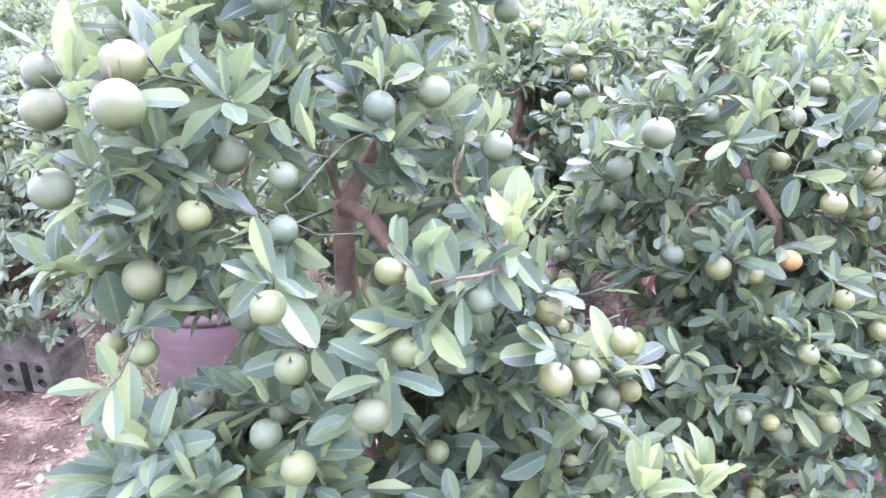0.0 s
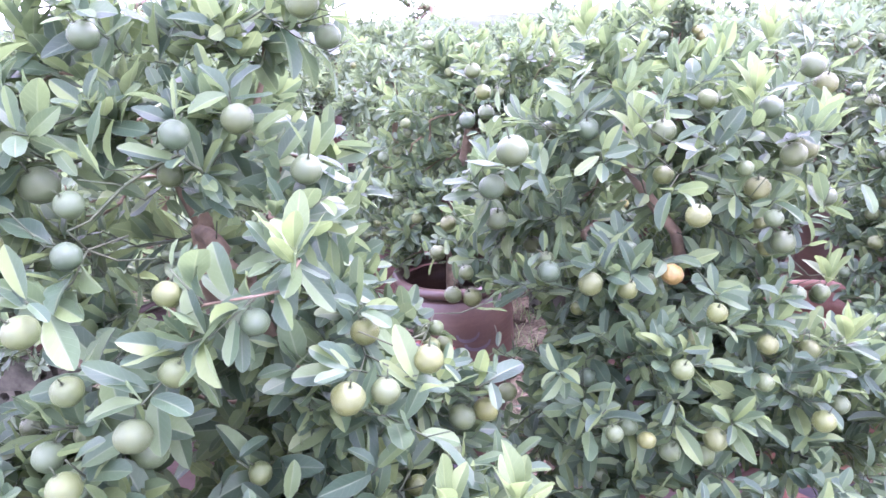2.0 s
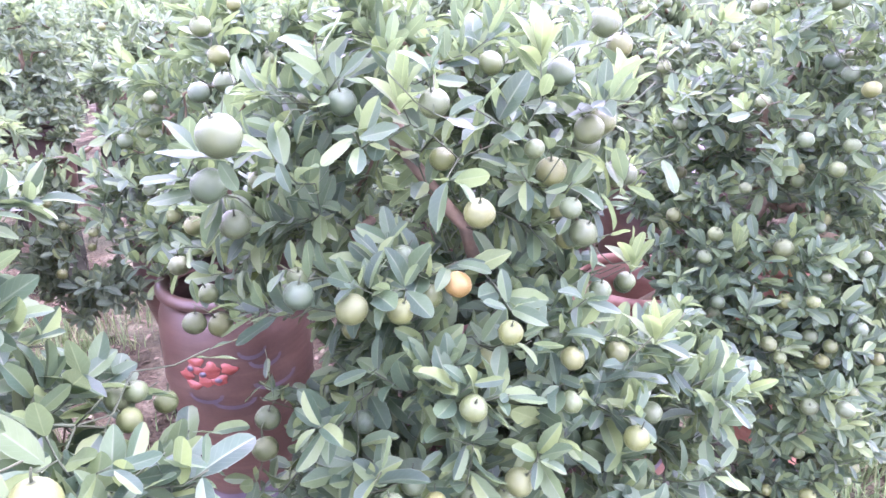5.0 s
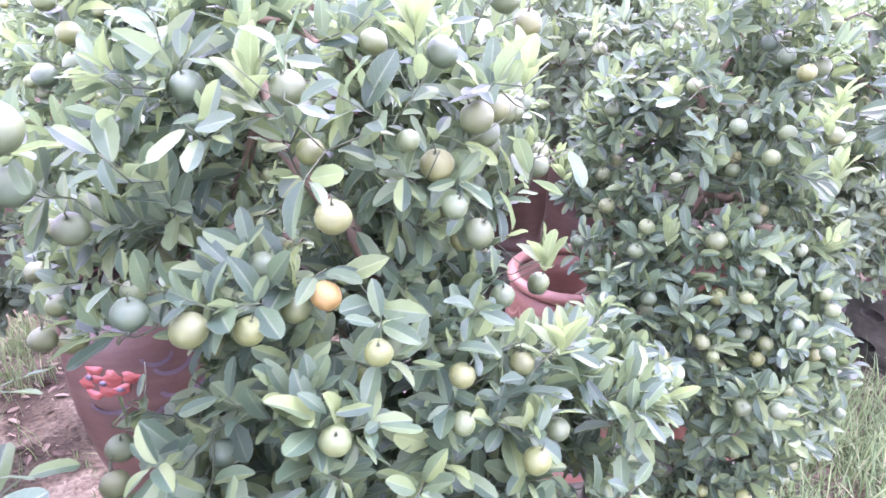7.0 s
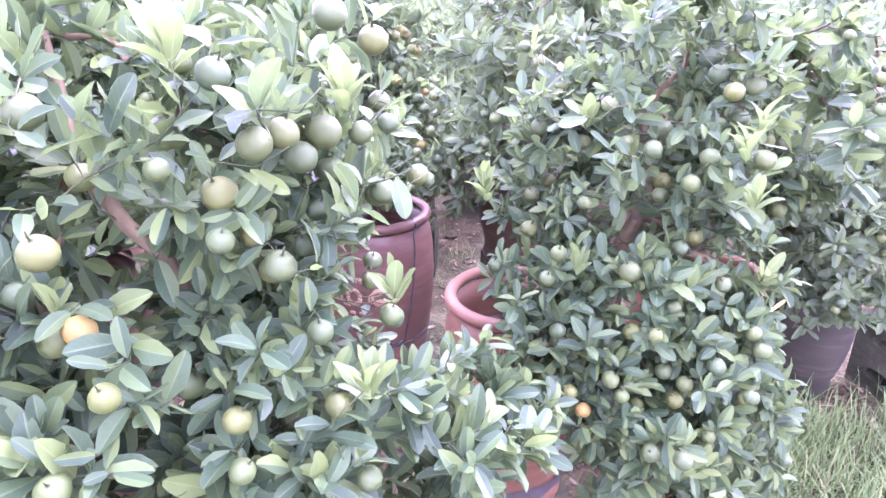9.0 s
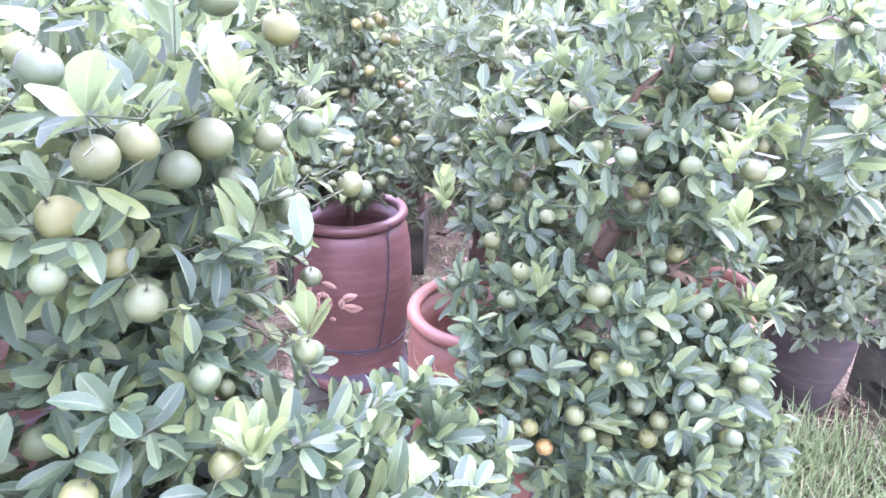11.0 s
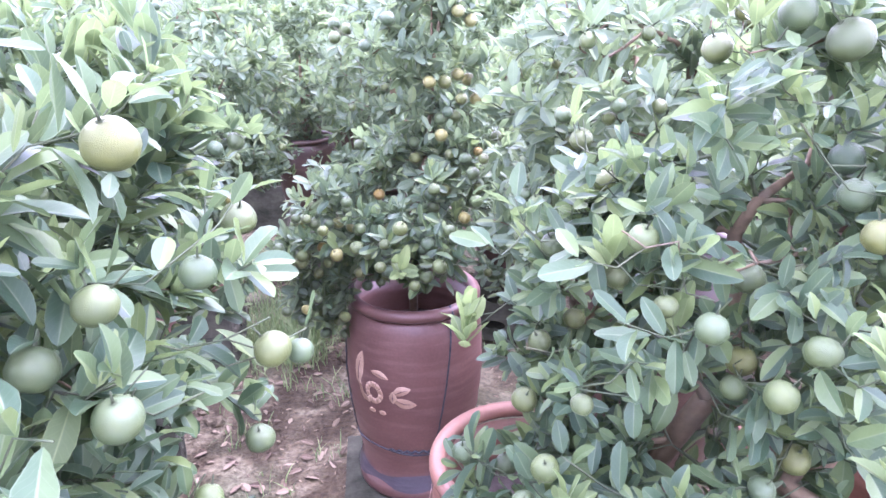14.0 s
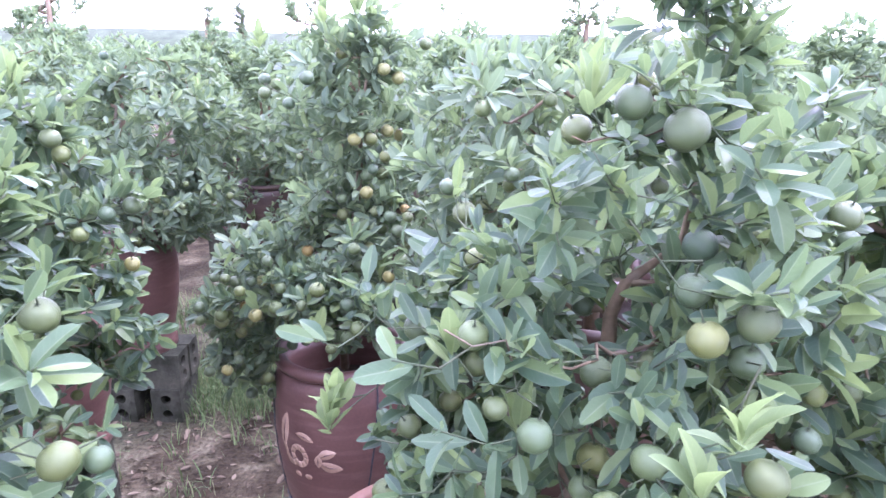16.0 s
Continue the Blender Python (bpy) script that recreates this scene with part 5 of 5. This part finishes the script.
side_tree(72, 1.33, 1.88, [(1.2, 1.82, 1.3, 0.27, 0.26, 0.2), (1.15, 1.75, 1.08, 0.2, 0.2, 0.12)], 190, 0.048, DARKPOT, h=0.68, extra=30, label="citrus tree standing tall in a deep plum jar", pot_label="tall plum-glazed jar", height=1.4)
side_tree(73, 1.42, 1.38, [(1.48, 1.4, 1.15, 0.24, 0.26, 0.26)], 170, 0.046, TERRA, shapes=NEAR_LEAVES, leaf_mat=LEAF, stand=0.3, h=0.53, top=0.13, extra=26, label="citrus tree in a plain orange terracotta jar", pot_label="orange terracotta jar")
side_tree(74, 2.3, 2.0, [(1.95, 1.85, 1.15, 0.36, 0.36, 0.32), (2.1, 1.75, 0.85, 0.3, 0.25, 0.25), (2.0, 1.75, 0.7, 0.25, 0.2, 0.2), (2.2, 1.78, 0.55, 0.28, 0.15, 0.2)], 360, 0.05, GREYPOT, stand=0.005, h=0.38, top=0.13, extra=60, label="broad citrus tree in a grey tub beside grass", pot_label="grey ribbed tub")
side_tree(75, -0.95, 3.75, [(-0.93, 3.75, 1.2, 0.34, 0.32, 0.28)], 230, 0.05, DARKPOT, h=0.56, extra=30, label="citrus tree in a plum jar beyond the path", pot_label="tall plum jar")
side_tree(83, -0.1, 2.35, [(-0.11, 2.35, 1.12, 0.19, 0.24, 0.3), (-0.11, 2.27, 0.8, 0.18, 0.2, 0.18), (-0.38, 2.2, 0.67, 0.2, 0.15, 0.13), (-0.5, 2.26, 0.82, 0.18, 0.16, 0.17), (-0.32, 2.15, 0.56, 0.16, 0.1, 0.08)], 270, 0.046, MAROON, extra=54, label="leafy citrus tree in a maroon jar behind the nearer trees", pot_label="maroon jar")
side_tree(76, -0.175, 3.03, [(-0.05, 3.08, 1.17, 0.38, 0.33, 0.32), (0.0, 2.98, 0.95, 0.32, 0.26, 0.2)], 280, 0.05, MAROON, h=0.52, extra=40, label="full citrus tree in a maroon jar on bricks", pot_label="dull maroon jar")
side_tree(77, -1.62, 2.3, [(-1.55, 2.25, 1.05, 0.42, 0.36, 0.36), (-1.5, 2.05, 0.55, 0.34, 0.22, 0.26)], 300, 0.05, DARKPOT, extra=30, label="citrus tree in a dark jar on grey bricks", pot_label="dark jar")
side_tree(78, -1.25, 2.95, [(-1.22, 2.95, 1.2, 0.34, 0.32, 0.3)], 180, 0.05, PINK, extra=30, label="citrus tree in a rosy jar", pot_label="rosy jar")
side_tree(79, 1.42, 2.75, [(1.22, 2.75, 1.2, 0.34, 0.3, 0.3), (1.12, 2.6, 0.78, 0.3, 0.22, 0.26)], 240, 0.048, DARKPOT, extra=70, label="citrus tree hung with small fruit in a plum jar", pot_label="plum jar")
side_tree(80, 1.78, 2.65, [(1.78, 2.6, 1.2, 0.34, 0.32, 0.32)], 180, 0.048, MAROON, extra=40, label="citrus tree in a maroon jar", pot_label="maroon jar")
side_tree(81, 0.62, 3.1, [(0.6, 3.1, 1.2, 0.32, 0.3, 0.3), (0.6, 2.92, 0.76, 0.3, 0.2, 0.24), (0.62, 2.9, 0.45, 0.26, 0.15, 0.18)], 260, 0.048, DARKPOT, extra=40, label="citrus tree behind the path in a plum jar", pot_label="plum jar")
side_tree(82, 2.6, 2.5, [(2.55, 2.45, 1.2, 0.36, 0.34, 0.34)], 180, 0.05, DARKPOT, extra=40, label="citrus tree in a plum jar", pot_label="plum jar")
for bx, by, turn in ((-0.1, 0.74, 10), (0.53, 0.98, -5), (-0.56, 1.46, 5), (1.33, 1.88, -8), (-0.95, 3.75, 15), (-0.1, 2.35, 24), (-1.62, 2.3, 82),
                     (-1.25, 2.95, 20), (1.42, 2.75, 8), (1.78, 2.65, -12), (0.62, 3.1, 30), (2.6, 2.5, 5), (1.42, 1.38, 14)):
    brick_stand(bx, by, turn, rng_place)
for bx in (-0.25, -0.08):
    hollow_brick("hollow_brick", bx, 3.03, 0.001, 90 + 30 * (bx + 0.16), "grey hollow brick standing end-on under a maroon jar", w=0.21, d=0.115, h=0.145)
for by in (2.985, 3.085):
    hollow_brick("hollow_brick", -0.165, by, 0.147, 2 + 20 * (by - 3.03), "dark mossy grey brick laid across two others", w=0.3, d=0.095, h=0.142)
brick_stand(1.019, 1.411, 15, rng_place, 0.317)
for off, wide, turn in ((-0.142, 0.1, 8), (0.045, 0.265, 4)):
    hollow_brick("hollow_brick", 0.795 + off, 2.085, 0.001, turn, "dark mossy grey block under a maroon jar", w=wide, d=0.27, h=0.229)
brick_stand(0.138, 1.501, 12, rng_place, 0.334)


# ---- the field behind ----
def field_tree(seed, tips, leaf, per, label):
    t = citrus_tree(seed, (0, 0, 0), upright(0, 0, 0.7, [(0.01, 0, 0.95), (0.02, 0.01, 1.25)]),
                    [(0.0, 0.0, 1.12, 0.4, 0.4, 0.33), (0.05, 0.02, 1.36, 0.17, 0.17, 0.17), (-0.03, -0.08, 0.9, 0.34, 0.3, 0.22), (0.0, -0.04, 0.66, 0.3, 0.3, 0.18)], tips, per, leaf,
                    extra=90, thick=0.014, shapes=FAR_LEAVES, leaf_mat=HAZED_LEAF, label=label, young_share=0.06, joined_fruit=True, group="field of citrus trees")
    jar(t, STAND, DARKPOT if seed % 2 else MAROON, label="")
    return t


MID = [field_tree(s, 430, 0.047, 16, "round leafy citrus tree in a dark jar among many others") for s in (101, 102, 103, 104)]
FAR = [field_tree(s, 190, 0.066, 11, "distant round citrus tree among many others") for s in (111, 112)]
PILE = hollow_brick("plinth", 0.0, 0.0, 0.0, 0, "dark mossy grey masonry plinth under a jar", "plinths in the field", h=STAND - 0.001)
PILE["category"] = "plinth"
PILE.matrix_basis = pose(4.6, 2.9, 0) @ Matrix.Diagonal((1.35, 2.4, 1.0, 1))
# (-0.6, 2.5) and (-0.72, 3.05) hold no tree: left empty for the camera's view
kept_clear = [(-1.62, 2.3), (-1.25, 2.95), (-0.95, 3.75), (-0.1, 2.35), (-0.6, 2.5), (-0.72, 3.05), (0.0, 3.08), (0.62, 3.1), (1.25, 2.75), (1.78, 2.65), (2.6, 2.5), (2.13, 1.95), (0.79, 2.02)]
used = set()
for row in range(16):
    y = 2.0 + row * 0.62 * (1 + row * 0.04)
    x = -2.2 - row * 0.6
    while x < 3.3 + row * 0.74:
        px, py = x + rng_place.uniform(-0.14, 0.14), y + rng_place.uniform(-0.15, 0.15)
        x += 0.7 + row * 0.035
        if min(math.dist((px, py), q) for q in kept_clear) < 0.52 or (-0.2 < px < 0.8 and 1.9 < py < 2.85):
            continue
        pool = MID if row < 7 else FAR
        src = pool[rng_place.randrange(len(pool))]
        m = pose(px, py, 0, 0, 0, rng_place.uniform(0, 360))
        size = (rng_place.uniform(0.92, 1.15), rng_place.uniform(0.92, 1.15), rng_place.uniform(0.96, 1.1) if row < 5 else rng_place.uniform(0.9, 1.03))
        if src not in used:
            used.add(src)
            src.matrix_basis = m @ Matrix.Diagonal((*size, 1))
            tree = src
        else:
            tree = copy_thing(src, m)
            tree.scale = size
        tree.location.z = STAND * (1 - size[2])
        brick_pile(PILE, px, py, rng_place.uniform(0, 90))


# ---- grass, litter and the distance ----
def blades(name, spots, label, rng, tall=0.12, mat=None):
    """Tufts of grass: spots are (x, y, spread, count)."""
    verts, faces, uvs = [], [], []
    for x, y, spread, count in spots:
        for _ in range(count):
            bx, by = rng.gauss(x, spread), rng.gauss(y, spread)
            bz = ground_height(bx, by) - 0.004
            h, a, lean = tall * rng.uniform(0.35, 1.2), rng.uniform(0, 6.28), rng.uniform(0.1, 0.9)
            w = rng.uniform(0.0014, 0.003)
            dx, dy = math.cos(a), math.sin(a)
            n = len(verts)
            for s, ww in ((0.0, 1.0), (0.45, 0.85), (0.8, 0.5), (1.0, 0.08)):
                ox, oz = h * lean * s * s, h * s * (1 - 0.35 * lean * s)
                for side in (-1, 1):
                    verts.append((bx + dx * ox - dy * w * ww * side, by + dy * ox + dx * w * ww * side, bz + oz))
                    uvs.append((0.5 + 0.5 * side, s))
            faces += [(n + 2 * i, n + 2 * i + 1, n + 2 * i + 3, n + 2 * i + 2) for i in range(3)]
    ob = mesh_object(name, verts, faces, [mat or GRASS], uvs=uvs)
    return tagged(ob, label, "grass", kind="stuff")


rng_g = random.Random(9)
right_bank = [(rng_g.uniform(1.5, 2.7), rng_g.uniform(0.95, 1.75), 0.06, 46) for _ in range(150)]
blades("grass", right_bank, "tall unkempt green grass beside the trees", rng_g, 0.15)
edges = [(rng_g.uniform(-2.0, 2.6), rng_g.uniform(1.3, 4.2), 0.04, 16) for _ in range(230)]
blades("grass", edges, "sparse grass tufts on the dirt between pots", rng_g, 0.085)
patch = [(rng_g.uniform(-0.6, 0.35), rng_g.uniform(3.0, 4.2), 0.06, 40) for _ in range(50)] + [(rng_g.uniform(-1.3, -0.5), rng_g.uniform(2.0, 3.1), 0.06, 36) for _ in range(50)]
patch += [(rng_g.uniform(-0.02, 0.3), rng_g.uniform(3.0, 3.8), 0.06, 50) for _ in range(40)]
blades("grass", patch, "dense grass patch beyond the path", rng_g, 0.13)


def litter(rng):
    """Fallen leaves lying on the dirt."""
    n = 6500
    base = np.array([(x, y, ground_height(x, y) + 0.004) for x, y in ((rng.uniform(-2.2, 2.6), rng.uniform(0.6, 4.2)) for _ in range(n))])
    axis = np.array([(math.cos(a), math.sin(a), rng.uniform(-0.02, 0.2)) for a in (rng.uniform(0, 6.28) for _ in range(n))])
    normal = np.array([(rng.gauss(0, 0.25), rng.gauss(0, 0.25), 1) for _ in range(n)])
    length = np.array([0.012 + 0.045 * rng.random() ** 2 for _ in range(n)])
    kinds = np.array([rng.randrange(len(MID_LEAVES)) for _ in range(n)])
    holder = joined_leaves("leaf_litter", MID_LEAVES, base, frames(axis, normal), length, kinds, [DRY], np.zeros(n, int), None, np.zeros(3))
    tagged(holder, "dry brown fallen leaves scattered on the dirt", "leaf litter")


litter(rng_g)


def clods(rng):
    bm = bmesh.new()
    for _ in range(420):
        x, y = rng.uniform(-2.0, 2.4), rng.uniform(0.8, 4.0)
        r = rng.uniform(0.005, 0.02) * (1 + (rng.random() < 0.05))
        start = len(bm.verts)
        bmesh.ops.create_icosphere(bm, subdivisions=1, radius=r, matrix=Matrix.Translation((x, y, ground_height(x, y) + r * 0.3)) @ Matrix.Diagonal((1.2, 0.9, 0.6, 1)))
        bm.verts.ensure_lookup_table()
        for v in bm.verts[start:]:
            v.co += Vector((noise.noise(v.co * 70), noise.noise(v.co * 71 + Vector((5, 0, 0))), noise.noise(v.co * 69))) * r * 0.5
    me = bpy.data.meshes.new("dirt_clods")
    bm.to_mesh(me)
    bm.free()
    me.materials.append(DIRT)
    tagged(new("dirt_clods", me), "crumbled dirt and small stones on the ground", "dirt", kind="stuff")


clods(rng_g)
for i in range(9):
    x, y, r = 0.36 + rng_g.gauss(0, 0.06), 2.08 + rng_g.gauss(0, 0.04), rng_g.uniform(0.009, 0.013)
    ob = new("fallen_fruit", SMALL["y" if i % 3 else "o"][0])
    ob.matrix_basis = pose(x, y, ground_height(x, y) + r * 0.85, rng_g.uniform(60, 120), 0, rng_g.uniform(0, 360)) @ Matrix.Scale(r, 4)
    tagged(ob, "small rotting brown-yellow fruit fallen on the dirt", "fruit", "fallen fruit")


def embankment():
    """A low grassy bank far behind the field, with its uneven top."""
    verts, faces = [], []
    n = 120
    for i in range(n + 1):
        x = -60 + 120 * i / n
        top = 2.05 + 0.25 * noise.noise(Vector((x * 0.09, 0, 0))) - 0.012 * (x + 20)
        for y, z in ((34, -0.2), (37, 0.65 * top), (39, top), (48, top * 1.02), (60, -0.2)):
            verts.append((x, y, max(z, -0.2) + (0.1 * noise.noise(Vector((x, y, 1))) if z > 0 else 0)))
    for i in range(n):
        for k in range(4):
            a = 5 * i + k
            faces.append((a, a + 5, a + 6, a + 1))
    tagged(mesh_object("embankment", verts, faces, [BANK]), "long low green embankment in the distance", "embankment", kind="structure")


BANK = plain_material("grassy_bank", (0.03, 0.043, 0.024), (0.06, 0.08, 0.045), 1.4, 0.95, 0.8)
embankment()


def wild_tree(x, y, height, spread, seed, label, leaf=0.2):
    """A loose tall tree: tapered trunk, limbs, leaves in uneven clumps."""
    rng = random.Random(seed)
    tree = new("tree")
    tree.matrix_basis = Matrix.Translation((x, y, 0))
    tagged(tree, label, "tree", "trees in the distance")
    trunk = [(0, 0, 0), (0.02 * height, 0, 0.3 * height), (-0.01 * height, 0, 0.6 * height), (0, 0, 0.85 * height)]
    blobs = [(rng.uniform(-0.5, 0.5) * spread, rng.uniform(-0.5, 0.5) * spread, height * rng.uniform(0.5, 0.95), spread * rng.uniform(0.3, 0.55), spread * 0.4, height * 0.14) for _ in range(6)]
    pts = crown_points(rng, blobs, 90)
    pos, par, chains = grow(rng, trunk, pts)
    limb_meshes(tree, pos, par, len(trunk), 0.016 * height, np.zeros(3), 4)
    base, axis, normal, length, fresh = leaves_on(rng, pos, chains, set(), leaf, 14, spread=leaf * 1.5)
    kinds = np.array([rng.randrange(len(FAR_LEAVES)) for _ in base])
    joined_leaves("foliage", FAR_LEAVES, base, frames(axis, normal), length, kinds, [HAZED_LEAF, YOUNG], fresh * 0, tree, np.zeros(3))
    return tree


wild_tree(-4.45, 9.9, 2.35, 1.0, 301, "loose small tree standing above the citrus field", 0.1)
wild_tree(-2.0, 9.0, 2.0, 0.22, 302, "thin sapling above the citrus field", 0.05)
wild_tree(-1.92, 10.06, 1.95, 0.18, 303, "thin sapling above the citrus field", 0.05)
wild_tree(-0.16, 7.0, 1.9, 0.6, 304, "loose small tree standing above the citrus field", 0.06)
wild_tree(1.05, 6.6, 1.8, 0.6, 308, "loose small tree standing above the citrus field", 0.055)
wild_tree(2.6, 9.0, 2.0, 0.5, 305, "loose small tree standing above the citrus field", 0.07)
wild_tree(-19.6, 33.0, 2.75, 1.5, 306, "round distant tree on the bank", 0.25)
wild_tree(6.0, 12.0, 2.4, 0.6, 307, "loose small tree standing above the citrus field", 0.08)
